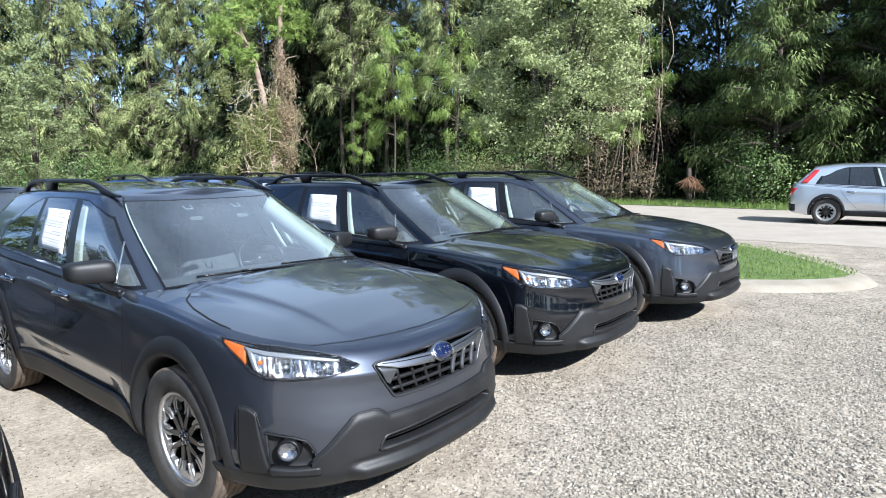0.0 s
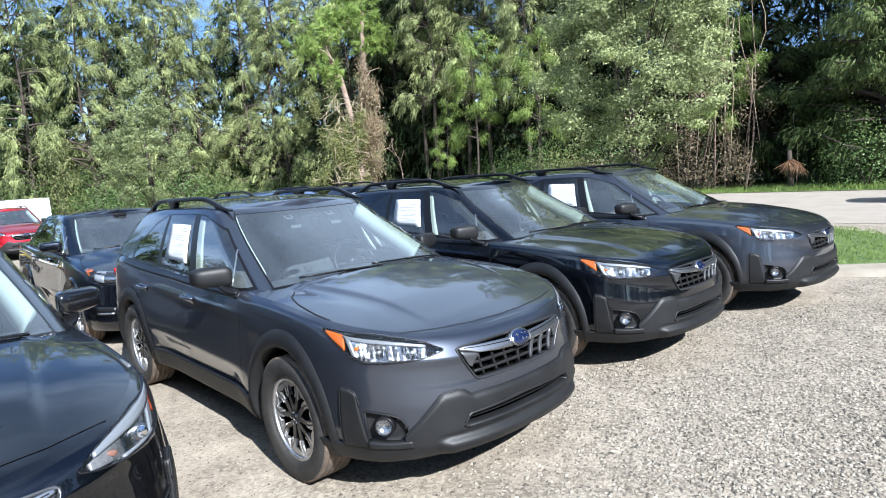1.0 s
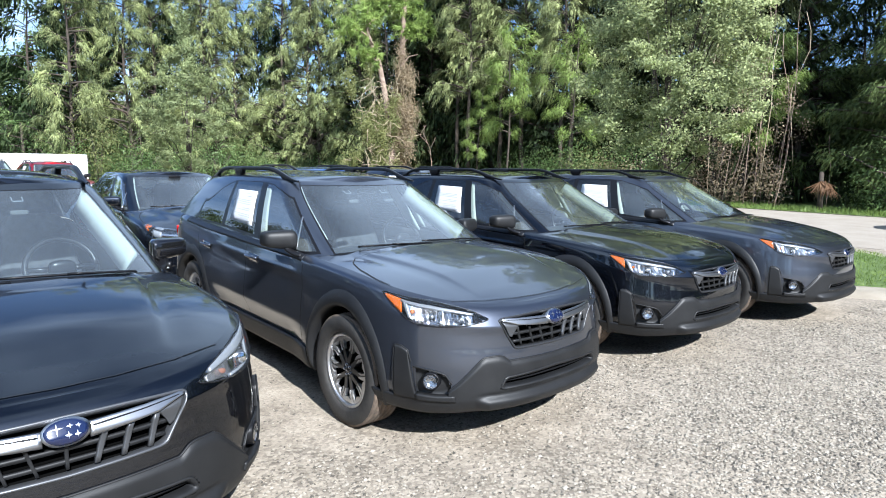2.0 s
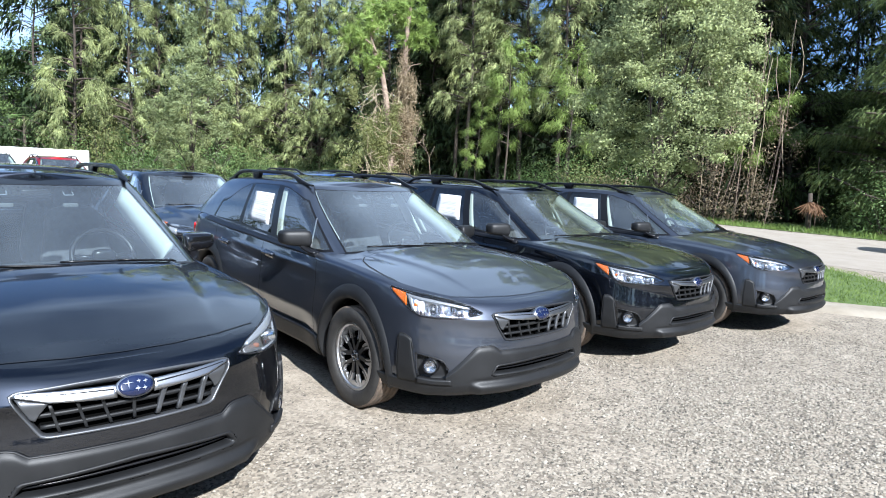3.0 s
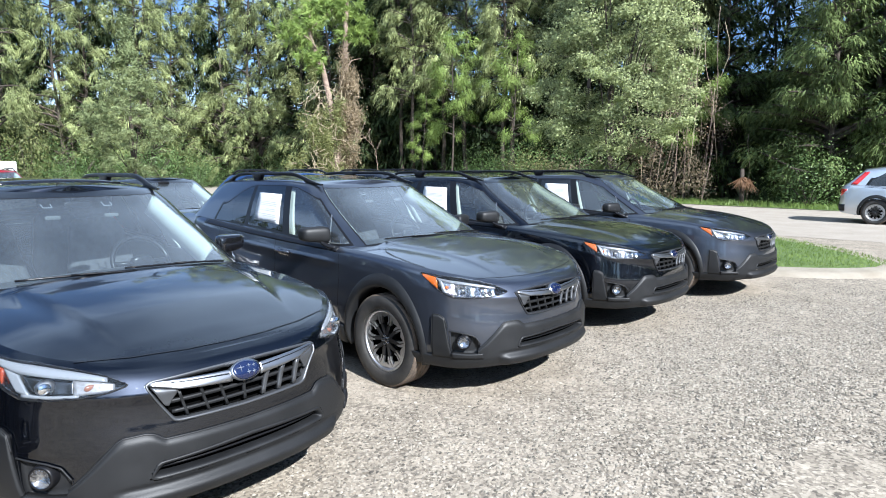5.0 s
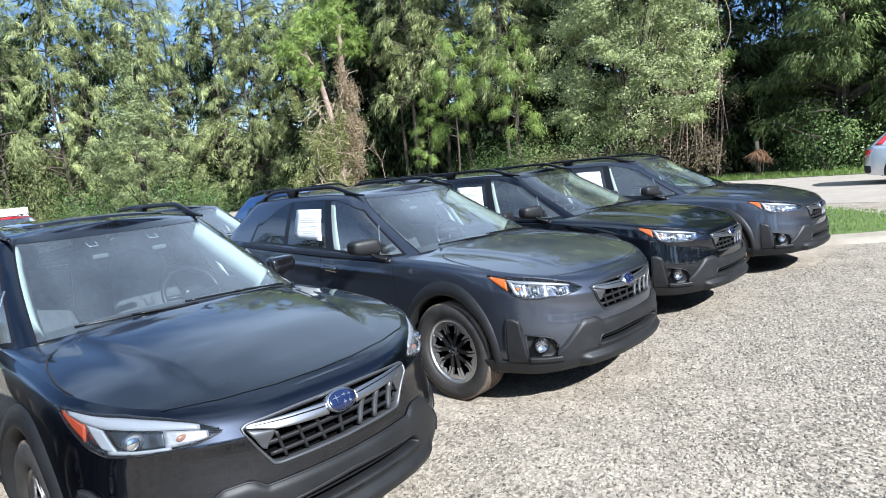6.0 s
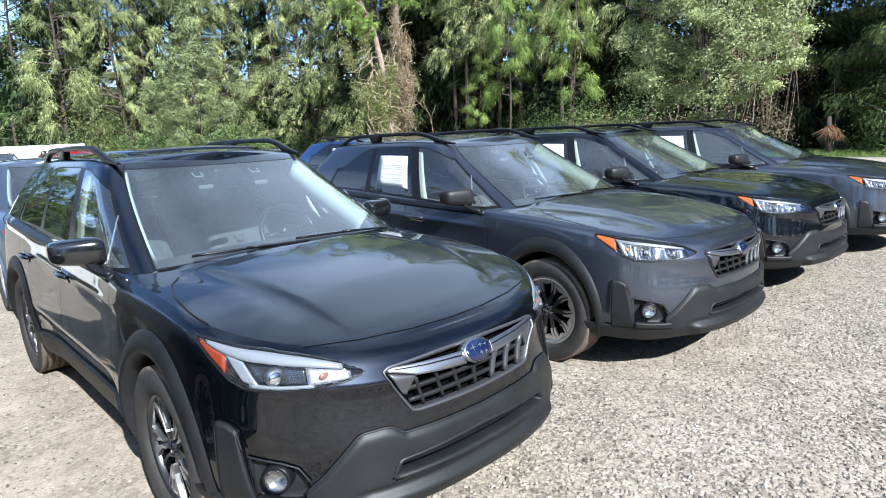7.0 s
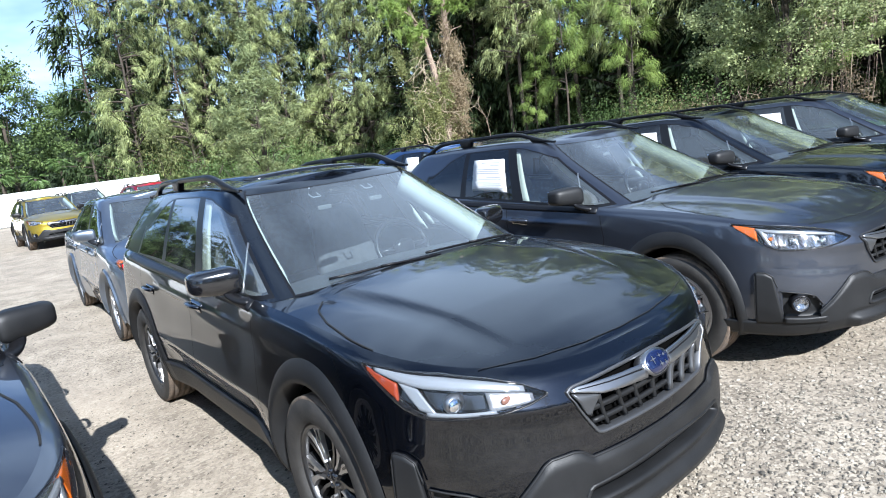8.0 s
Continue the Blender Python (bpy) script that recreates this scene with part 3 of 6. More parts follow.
def top_ribbon(sh, line, width=0.006, off=0.003):
    """The same on the bonnet, along a line of (s across, y)."""
    p = resample(line, 24)
    q = [sh.hood(y, s) + np.array((0, 0, off)) for s, y in p]
    d = np.gradient(np.array(q), axis=0)
    side = np.cross(d, (0, 0, 1.0))
    side *= width / 2 / (np.linalg.norm(side, axis=1)[:, None] + 1e-9)
    return grid([[a + b for a, b in zip(q, side)], [a - b for a, b in zip(q, side)]])


def glass_sheet(sh, q0, q1, v0, v1, off, nu=16, nv=10, thick=0.0):
    rows = [[sh.glass(q, v, off) for q in np.linspace(q0, q1, nu)] for v in np.linspace(v0, v1, nv)]
    if not thick:
        return grid(rows)
    return slab([[sh.glass(q, v, off + thick) for q in np.linspace(q0, q1, nu)] for v in np.linspace(v0, v1, nv)], rows)


def window_class(q, v, spec):
    """What a cell of the glasshouse is made of."""
    q = abs(q)
    if q < spec["screen"]:
        return "windscreen" if 0.015 < v < 0.845 else ("header" if v < 0.015 or v < 0.86 else "skin")
    if q < spec["pillar"]:
        return "edge" if q < spec["screen"] + 0.012 and v < 0.92 else "skin"
    if q < 2.0:
        f = q - 1
        low, high = 0.07, 0.86
        if v < 0.03 or v > high + 0.012 or f > spec["d"] + 0.02:
            return "skin"
        if v < low or v > high or f > spec["d"] or q < spec["pillar"] + 0.02:
            return "trim"
        if f < spec["b"][0]:
            return "front_door_window"
        if f < spec["b"][1]:
            return "trim"
        if f < spec["c"][0]:
            return "rear_door_window"
        return "trim" if f < spec["c"][1] else "quarter_window"
    return "rear_window" if q > 2.42 and 0.08 < v < 0.84 else "skin"


def wheel(parent, x, y, radius, design, side):
    """Tyre, rim and hub, turned round the x axis; side: +1 for the car's left."""
    R, w = radius, 0.112
    hub = part("wheel", join(lathe([(0.0, -0.02), (0.10, -0.02), (0.215, -0.06), (0.225, 0.05)], 32)), VOID, parent, "wheel with a dark barrel")
    prof = [(0.236, 0.080), (0.244, 0.098), (0.26, 0.106), (0.295, w), (0.325, 0.109), (R - 0.012, 0.095)]
    tyre = part("tyre", join(lathe(prof, 56), lathe([(r, -t) for r, t in prof[::-1]], 56)), RUBBER, hub, "black dusty rubber tyre wall")
    tread = []
    for k, c in enumerate((-0.078, -0.04, 0.0, 0.04, 0.078)):
        tread.append((R - 0.009, c - 0.0165))
        tread += [(R, c - 0.014), (R, c + 0.014), (R - 0.009, c + 0.0165)]
    tv, tf = lathe([(R - 0.013, -0.0955)] + tread + [(R - 0.013, 0.0955)], 72)
    part("tread", (tv, tf), TREAD, hub, "brown dusty tyre tread")
    face, lip = 0.070, []
    lip = lathe([(0.214, face - 0.012), (0.216, face + 0.010), (0.226, face + 0.017), (0.240, face + 0.014), (0.243, face)], 56)
    dark, bright = [], []

    polar = lambda run: [(r * math.cos(w), r * math.sin(w)) for r, w in run]
    if design == "petal":
        # five pairs of dark arms with machined edges that open into rounded webs at the lip
        for k in range(5):
            a = 2 * math.pi * k / 5 + 0.3
            for s in (-1, 1):
                arm = [(0.045, 0.16), (0.085, 0.17), (0.130, 0.165), (0.175, 0.20), (0.218, 0.29), (0.218, 0.42), (0.190, 0.39), (0.150, 0.345), (0.110, 0.42), (0.070, 0.60), (0.045, 0.62)]
                dark.append(plate(polar([(r, a + s * w) for r, w in arm][::s]), face - 0.034, face - 0.004))
                rim_edge = [(0.128, 0.160), (0.150, 0.150), (0.178, 0.175), (0.218, 0.255), (0.218, 0.375), (0.176, 0.290), (0.150, 0.245), (0.128, 0.215)]
                bright.append(plate(polar([(r, a + s * w) for r, w in rim_edge][::s]), face - 0.020, face + 0.002))
                outer = [(0.128, 0.390), (0.155, 0.325), (0.188, 0.360), (0.218, 0.385), (0.218, 0.475), (0.186, 0.430), (0.156, 0.385), (0.134, 0.425)]
                bright.append(plate(polar([(r, a + s * w) for r, w in outer][::s]), face - 0.020, face + 0.002))
            bright.append(plate(polar([(0.217, a - 0.30), (0.190, a - 0.20), (0.172, a), (0.190, a + 0.20), (0.217, a + 0.30)]), face - 0.02, face + 0.003))
            b = a + 0.628
            bright.append(plate(polar([(0.217, b - 0.24), (0.194, b - 0.15), (0.180, b), (0.194, b + 0.15), (0.217, b + 0.24)]), face - 0.02, face + 0.003))
    else:
        # five broad forked arms: machined blades over dark webs
        for k in range(5):
            a = 2 * math.pi * k / 5 + 0.15
            dark.append(plate(polar([(0.04, a - 0.5), (0.10, a - 0.26), (0.17, a - 0.30), (0.222, a - 0.34), (0.222, a + 0.36), (0.17, a + 0.24), (0.10, a + 0.20), (0.04, a + 0.5)]), face - 0.05, face - 0.016))
            bright.append(plate(polar([(0.085, a - 0.20), (0.120, a - 0.16), (0.150, a - 0.06), (0.185, a - 0.10), (0.221, a - 0.06), (0.221, a - 0.33), (0.185, a - 0.30), (0.150, a - 0.27), (0.110, a - 0.27)]), face - 0.03, face + 0.004))
            bright.append(plate(polar([(0.070, a + 0.05), (0.115, a + 0.02), (0.165, a + 0.07), (0.221, a + 0.14), (0.221, a + 0.33), (0.190, a + 0.27), (0.160, a + 0.20), (0.115, a + 0.12), (0.075, a + 0.16)]), face - 0.03, face + 0.003))
            dark.append(plate(polar([(0.150, a - 0.20), (0.190, a - 0.22), (0.205, a - 0.20), (0.190, a - 0.16), (0.155, a - 0.14)]), face - 0.03, face + 0.0075))
            dark.append(plate(polar([(0.05, a + 0.45), (0.12, a + 0.40), (0.222, a + 0.46), (0.222, a + 0.56), (0.12, a + 0.52), (0.05, a + 0.75)]), face - 0.04, face - 0.008))
    part("rim_lip", lip, MACHINED if design == "petal" else RIM_DARK, hub, "alloy rim edge")
    part("spoke", join(*bright), MACHINED, hub, "machined alloy spokes", smooth=False)
    nuts = [lathe([(0.0, face + 0.004), (0.009, face + 0.004), (0.010, face - 0.02)], 8) for k in range(5)]
    nuts = [([(x0, y0 + 0.032 * math.cos(1.257 * k), z0 + 0.032 * math.sin(1.257 * k)) for x0, y0, z0 in v], f) for k, (v, f) in enumerate(nuts)]
    part("spoke_web", join(*dark, lathe([(0.0, face - 0.006), (0.030, face - 0.008), (0.060, face - 0.016), (0.065, face - 0.05)], 24)), RIM_DARK, hub, "gloss black painted spokes", smooth=False)
    part("hub_cap", join(lathe([(0.0, face + 0.004), (0.022, face + 0.002), (0.027, face - 0.01)], 24), *nuts), GLOSS_BLACK, hub, "dark centre cap")
    hub.matrix_local = pose(x, y, radius) @ (Matrix.Identity(4) if side > 0 else pose(0, 0, 0, 0, 0, 180)) @ pose(0, 0, 0, 17 * (1 if side > 0 else -2), 0, 0)
    return hub


def build_car(name, at, label, color, sh, spec, trim="premium", paper=True, group="parked cars", rails=True, clad=True, radius=0.352):
    """A parked car; its front at -y, front axle at the origin."""
    car = thing(name, at, label, "car", group)
    made = []
    add = lambda n, src, mat, lab="", parent=car, smooth=True: made.append(part(n, src, mat, parent, lab, smooth)) or made[-1]
    B, zc = sh.base, radius
    # -- lower body, open at the wheel arches
    ways = sh.ways
    vs = np.r_[0, 0.05, 0.1, np.linspace(0.16, 0.84, 14), 0.88, 0.915, 0.94, 0.96, 0.975, 0.99, 1.0] if DETAIL[0] < 1 else np.r_[0, 0.04, 0.08, np.linspace(0.12, 0.37, 11), 0.405, np.linspace(0.43, 0.56, 6), np.linspace(0.577, 0.805, 14), 0.82, 0.835, 0.85, 0.865, 0.88, 0.895, 0.91, 0.925, 0.94, 0.955, 0.97, 0.985, 1.0]
    openings = FACE_OPENINGS if spec["face"] == "hex" else []
    pieces, cowl = [], []
    for s in (-1, 1):
        rows = [[sh.raw(s * max(a, 1e-6), v) for v in vs] for a in ways]
        v, f = grid(rows)
        keep = []
        for face in f:
            c = np.mean([v[i] for i in face], axis=0)
            k = face[0] // len(vs)
            if ways[k] < 1.19 and any(within((ways[k] + ways[k + 1]) / 2, c[2], o) for o in openings):
                continue
            near = min(math.hypot(c[1] - yy, c[2] - zc) for yy in (0.0, B))
            if near > radius + (0.066 if clad else 0.085) or abs(c[0]) < 0.45:
                keep.append(face if s < 0 else tuple(reversed(face)))
        pieces.append((v, keep))
    ss = np.linspace(-1, 1, few(97))
    edge = sh.rims()
    front = [i for i, r in enumerate(edge) if r[1] < spec["cowl"]]
    hood = grid([[sh.across(i, s) for s in ss] for i in front])
    behind = [i for i, r in enumerate(edge) if spec["cowl"] - 0.05 < r[1] < spec["cowl"] + 0.60]
    cowl = grid([[sh.across(i, s) - np.array((0, 0, 0.006)) for s in np.linspace(-0.86, 0.86, 31)] for i in behind if edge[i][1] < spec["cowl"] + 0.16])
    pieces.append(hood)
    # the bonnet bends back along the foot of the windscreen, and the wings run on to the doors
    for s in (-1, 1):
        pieces.append(grid([[sh.across(i, s * f) - np.array((0, 0, 0.001)) for f in np.linspace(min(0.97, (max(edge[i][1] - spec["cowl"], 0) / 0.27) ** 0.5), 1, 12)] for i in behind]))
    if spec.get("deck"):
        rear = [i for i, r in enumerate(edge) if r[1] > spec["deck"]]
        pieces.append(grid([[edge[i] * np.array((s, 1, 1)) + np.array((0, 0, 0.03 * (1 - abs(s) ** 2.5))) for s in ss] for i in rear]))
    # -- glasshouse, cut into skin, trim and panes
    qs = np.r_[np.linspace(0, spec["screen"], 14)[:-1], np.linspace(spec["screen"], spec["pillar"], 8)[:-1], np.linspace(spec["pillar"], 1, 8)[:-1], np.linspace(1, 2, 64)[:-1], np.linspace(2, 3, 14)]
    gv = np.array((0, 0.015, 0.03, 0.07, 0.14, 0.22, 0.3, 0.38, 0.46, 0.52, 0.58, 0.64, 0.70, 0.76, 0.80, 0.845, 0.86, 0.872, 0.90, 0.92, 0.94, 0.96, 0.98, 1.0))
    bins = {}
    top = []

    arch = eased((0, spec["screen"], spec["pillar"], 1.0, 1.14, 1 + spec["c"][0], 1 + (spec["c"][0] + spec["d"]) / 2, 1 + spec["d"], 1.22 + spec["d"], 3), (0.86, 0.86, 0.66, 0.765, 0.80, 0.785, 0.66, 0.36, 0.86, 0.86))

    def bent(q, v):
        high = float(np.interp(q, *arch))
        return v * high / 0.86 if v < 0.86 else high + (v - 0.86) / 0.14 * (1 - high)
    for s in (-1, 1):
        rows = [[sh.glass(s * max(q, 1e-6), bent(q, v)) for v in gv] for q in qs]
        top.append([r[-1] for r in rows])
        v, f = grid(rows)
        for face, (i, j) in zip(f, [(i, j) for i in range(len(qs) - 1) for j in range(len(gv) - 1)]):
            kind = window_class((qs[i] + qs[i + 1]) / 2, (gv[j] + gv[j + 1]) / 2, spec)
            kind = kind if kind in ("skin", "trim", "edge", "header", "windscreen", "rear_window") else (kind, s)
            bins.setdefault(kind, []).append([v[k] for k in (face if s < 0 else reversed(face))])

    def gathered(lists):
        at_, verts, faces = {}, [], []
        for quad in lists:
            ids = []
            for p in quad:
                k = tuple(np.round(p, 5))
                if k not in at_:
                    at_[k] = len(verts)
                    verts.append(p)
                ids.append(at_[k])
            if len(set(ids)) == 4:
                faces.append(tuple(ids))
        return verts, faces

    roof = grid([[np.array((r[0] * s, r[1], r[2] + sh.crown * (1 - abs(s) ** 2.2))) for s in np.linspace(-1, 1, 17)] for r in top[1][::2] + top[1][-1:]])
    body = add("body", join(*pieces), PAINT, "painted steel body")
    add("roof", join(gathered(bins["skin"]), roof), PAINT, "painted roof and pillars")
    add("cowl", cowl, BLACK, "black cowl below the windscreen")
    add("window_trim", gathered(bins["trim"] + bins.get("edge", []) + bins.get("header", [])), BLACK, "black window surround")
    screen = add("windscreen", gathered(bins["windscreen"]), GLASS, "tinted windscreen that mirrors the sky")
    if "rear_window" in bins:
        add("rear_window", gathered(bins["rear_window"]), PRIVACY)
    for key, lists in bins.items():
        if isinstance(key, tuple):
            add(key[0], gathered(lists), SIDE_GLASS if key[0].startswith("front") else (PRIVACY if spec.get("privacy", True) else SIDE_GLASS), "clear door glass" if key[0].startswith("front") else "dark door glass")
    for ob in made:
        if ob.name.split(".")[0] in ("windscreen", "front_door_window", "rear_door_window", "quarter_window", "rear_window"):
            ob.visible_shadow = False
    # -- cabin
    y0 = sh.gf[0]
    floor = [[(x, y, 0.42 + 0.1 * (abs(x) > 0.7)) for x in np.linspace(-0.78, 0.78, 7)] for y in np.linspace(0.45, sh.gr[0] - 0.1, 8)]
    add("cabin_floor", slab(floor, [[(x, y, z - 0.06) for x, y, z in r] for r in floor]), CABIN)
    for s in (-1, 1):
        card = [[(s * (0.80 - 0.05 * k), y, 0.42 + 0.60 * k) for y in np.linspace(0.62, sh.gr[0] - 0.35, 6)] for k in np.linspace(0, 1, 5)]
        add("door_card", slab(card, [[(x + s * 0.02, y, z) for x, y, z in r] for r in card]), CABIN, "dark inner door panel")
        # pale fabric on the pillars inside
        add("pillar_trim", glass_sheet(sh, s * (spec["screen"] - 0.016), s * (spec["screen"] + 0.05), 0.20, 0.84, -0.16, 5, 14, thick=0.148), PALE_TRIM, "pale inner pillar cover")
        b0 = 1 + spec["b"][0]
        add("pillar_trim", glass_sheet(sh, s * (b0 - 0.022), s * (b0 + 0.055), 0.03, 0.78, -0.04, 5, 10, thick=0.012), PALE_TRIM, "pale inner pillar cover")
    lining = grid([[np.array((r[0] * s * 0.98, r[1], r[2] + sh.crown * (1 - abs(s) ** 2.2) - 0.03)) for s in np.linspace(-1, 1, 7)] for r in top[1][::4]])
    add("headliner", lining, PALE_TRIM, "pale roof lining")
    dash_y = y0 + 0.12
    dash = [[(x, dash_y + k * 0.62, 0.985 + 0.02 * math.sin(k * 3) - 0.12 * max(0, k - 0.75) - 0.05 * abs(x) ** 2) for x in np.linspace(-0.74, 0.74, 15)] for k in np.linspace(0, 1, 8)]
    add("dashboard", slab(dash, [[(x, y, z - 0.30) for x, y, z in r] for r in dash]), DASH, "dark dashboard")
    wheel_tilt = radians(64)
    ring = [(0.37 + 0.185 * math.cos(w), y0 + 0.80 + 0.185 * math.sin(w) * math.cos(wheel_tilt), 0.985 + 0.185 * math.sin(w) * math.sin(wheel_tilt)) for w in np.linspace(0, 2 * math.pi, 33)]
    boss = blob((0.37, y0 + 0.79, 0.975), (0.15, 0.07, 0.12), 3)
    arms = [tube([(0.37, y0 + 0.80, 0.98), ring[k]], 0.018, 6) for k in (0, 16, 24)]
    add("steering_wheel", join(tube(ring, 0.017, 8), boss, *arms), BLACK, "dark steering wheel")
    for x in (-0.37, 0.37):
        for yy, row in ((1.25, 0), (2.15, 1)):
            back_ = lambda q: np.array((q[0] * (1 - 0.18 * (q[2] > 0.1)), q[1] + 0.32 * (q[2] + 0.3), q[2]))
            seat = add("seat", join(blob((x, yy + 0.22, 0.62), (0.50, 0.52, 0.18), 4), blob((x, yy + 0.48, 0.95), (0.50, 0.14, 0.62), 4, bend=back_)), CABIN, "dark fabric seat")
            add("headrest", blob((x, yy + 0.72, 1.33), (0.27, 0.10, 0.17), 3.5), CABIN, "", seat)
    add("interior_mirror", blob((0, y0 + 0.80, 1.405), (0.17, 0.03, 0.042), 4), BLACK, "dark interior mirror")
    for s in (-1, 1) if spec["face"] == "hex" else ():
        c = sh.glass(s * 0.10, 0.80, -0.03)
        frame_bar = [(c[0] + dx, c[1] + dz * 2.3, c[2] + dz) for dx, dz in ((-0.026, 0.010), (-0.025, -0.011), (0.025, -0.011), (0.026, 0.010))]
        add("camera_bracket", tube(resample(frame_bar, 20), 0.0045, 6), LIGHT_GUIDE, "white camera bracket behind the windscreen")
        c = sh.glass(s * 0.09, 0.70, -0.05)
        add("visor_label", blob(c, (0.09, 0.012, 0.026), 5, 6, 12), VISOR, "pale label on the sun visor")
    # -- bonnet gaps, doors, handles
    add("bonnet_gap", join(top_ribbon(sh, [(x / sh.half(y + sh.nose), y + sh.nose) for x, y in ((-0.60, 0.265), (-0.40, 0.195), (-0.2, 0.160), (0, 0.150), (0.2, 0.160), (0.40, 0.195), (0.60, 0.265))], 0.0045)), SEAM)
    for s in (-1, 1):
        add("bonnet_gap", top_ribbon(sh, [(s * 0.997, -0.36), (s * 0.985, -0.22), (s * 0.955, -0.02), (s * 0.905, 0.12), (s * 0.825, spec["cowl"] - 0.005)], 0.007), SEAM)
        a_ = lambda y: s * sh.a_of(y)
        d0, d1, d2 = 0.50, spec["door"][0], spec["door"][1]
        gaps = [[(a_(d0 + 0.06), sh.rim(abs(a_(d0))) - 0.05), (a_(d0 + 0.02), 0.8), (a_(d0 + 0.02), 0.42)], [(a_(d1 + 0.03), 1.03), (a_(d1), 0.8), (a_(d1 - 0.02), 0.42)],
                [(a_(d2 + 0.12), 1.05), (a_(d2 + 0.10), 0.9), (a_(d2 - 0.12), 0.62), (a_(d2 - 0.30), 0.44)], [(a_(d0 + 0.02), 0.42), (a_(d2 - 0.3), 0.43)]]
        add("door_gap", join(*[ribbon(sh, g) for g in gaps]), SEAM)
        for yy in (d1 - 0.14, d2 - 0.12):
            cup = drape(sh, [(sh.a_of(yy - 0.09), 0.915), (sh.a_of(yy + 0.09), 0.925)], [(sh.a_of(yy - 0.08), 0.865), (sh.a_of(yy + 0.08), 0.875)], 0.001, 0.003, 12, 4, s)
            h = add("door_handle", cup, GLOSS_BLACK, "recessed handle cup")
            pts = [sh.wall(a_(yy + t), 0.90 + 0.008 * t, 0.012 + 0.022 * (1 - (t / 0.1) ** 4)) for t in np.linspace(-0.1, 0.1, 13)]
            add("handle_bar", tube(pts, 0.014, 8, 0.8), PAINT, "body-coloured handle", h)
        belt = [(sh.a_of(y), sh.rim(sh.a_of(y)) + 0.001) for y in np.linspace(0.60, sh.gr[0] - 0.55, 14)]
        add("belt_moulding", drape(sh, belt, [(a, z - 0.044) for a, z in belt], 0.001, 0.003, 40, 4, s), BLACK, "black belt moulding below the windows")
    # -- wheels and arches
    for yy in (0.0, B):
        for s in (-1, 1):
            wheel(car, s * 0.775, yy, radius, "fork" if trim == "limited" else "petal", s)
            r0, r1 = radius + (0.044 if clad else 0.075), radius + (0.096 if clad else 0.105)
            ang = np.linspace(radians(-14), radians(194), 48)

            def ring_row(r, off):
                out = []
                for w in ang:
                    grow = max(math.sin(w), 0) ** 2 * (0.016 + 0.046 * (r - r0) / (r1 - r0)) if clad else 0
                    y, z = yy - (r + grow) * math.cos(w), max(zc + (r + grow) * math.sin(w), 0.25)
                    out.append(sh.wall(s * sh.a_of(y), z, off))
                return out
            rows = [ring_row(r0, -0.10), ring_row(r0, 0.012), ring_row(r0 + 0.012, 0.020), ring_row((r0 + r1) / 2, 0.017), ring_row(r1 - 0.01, 0.012), ring_row(r1, 0.002)]
            if s < 0:
                rows = rows[::-1]
            add("wheel_arch", grid(rows), PLASTIC if clad else PAINT, "grey plastic arch moulding" if clad else "painted arch lip")
            liner = [[(s * x, yy - (radius + 0.10) * math.cos(w), zc + (radius + 0.10) * math.sin(w)) for w in np.linspace(-0.15, math.pi + 0.15, 20)] for x in (0.845, 0.7, 0.5)]
            wall_ = [[(s * 0.5, yy - r * math.cos(w), zc + r * math.sin(w)) for w in np.linspace(-0.15, math.pi + 0.15, 20)] for r in (radius + 0.10, 0.02)]
            add("arch_liner", join(grid(liner), grid(wall_)), VOID, "black wheel housing")
    # -- sills
    for s in (-1, 1):
        y1, y2 = radius + 0.09, B - radius - 0.09
        if clad:
            add("sill_moulding", drape(sh, [(sh.a_of(y1), 0.40), (sh.a_of(y2), 0.41)], [(sh.a_of(y1), 0.25), (sh.a_of(y2), 0.265)], 0.002, 0.018, 24, 7, s), PLASTIC, "grey plastic sill moulding")
    under = [[(x * min(0.74, sh.half(y) * 0.86), y, 0.245) for x in np.linspace(-1, 1, 5)] for y in np.linspace(sh.nose + 0.30, sh.tail - 0.45, 15)]
    add("underbody", slab(under, [[(x, y, z + 0.02) for x, y, z in r] for r in under]), VOID, "black underbody")
    # -- mirrors
    housing = GLOSS_BLACK if trim == "limited" else (PLASTIC if trim == "premium" else PAINT)
    for s in (-1, 1):
        # boxy shell, taller at the door, its front face swept back and its lower edge cut up at the inner end
        tilt = lambda q: np.array((q[0], q[1] + 0.30 * s * q[0] + 0.25 * abs(q[2]) * (q[1] < 0), q[2] * (1 - 1.3 * s * q[0]) + 0.05 * s * q[0]))
        m_ = add("mirror_housing", blob((s * 0.902, 0.80, 1.094), (0.225, 0.13, 0.128), 4.6, 16, 32, tilt), housing, "door mirror housing")
        arm = [(s * 0.79, 0.67, 0.985), (s * 0.83, 0.70, 0.998), (s * 0.850, 0.75, 1.02), (s * 0.858, 0.78, 1.05)]
        add("mirror_arm", tube(resample(arm, 8), (0.045, 0.040, 0.036, 0.034, 0.033, 0.032, 0.032, 0.032), 10, 0.55), BLACK, "", m_)
        mg = [[(s * (0.902 + dx), 0.868 + 0.30 * dx, 1.094 + dz * (1 - 1.3 * dx) + 0.05 * dx) for dx in np.linspace(-0.085, 0.085, 5)] for dz in np.linspace(-0.05, 0.05, 5)]
        add("mirror_glass", slab(mg, [[(x, y - 0.01, z) for x, y, z in r] for r in mg]), MIRROR, "mirror glass", m_)
        # fixed pane bar in the front door
        qq = np.linspace(spec["pillar"], 1.2, 60)
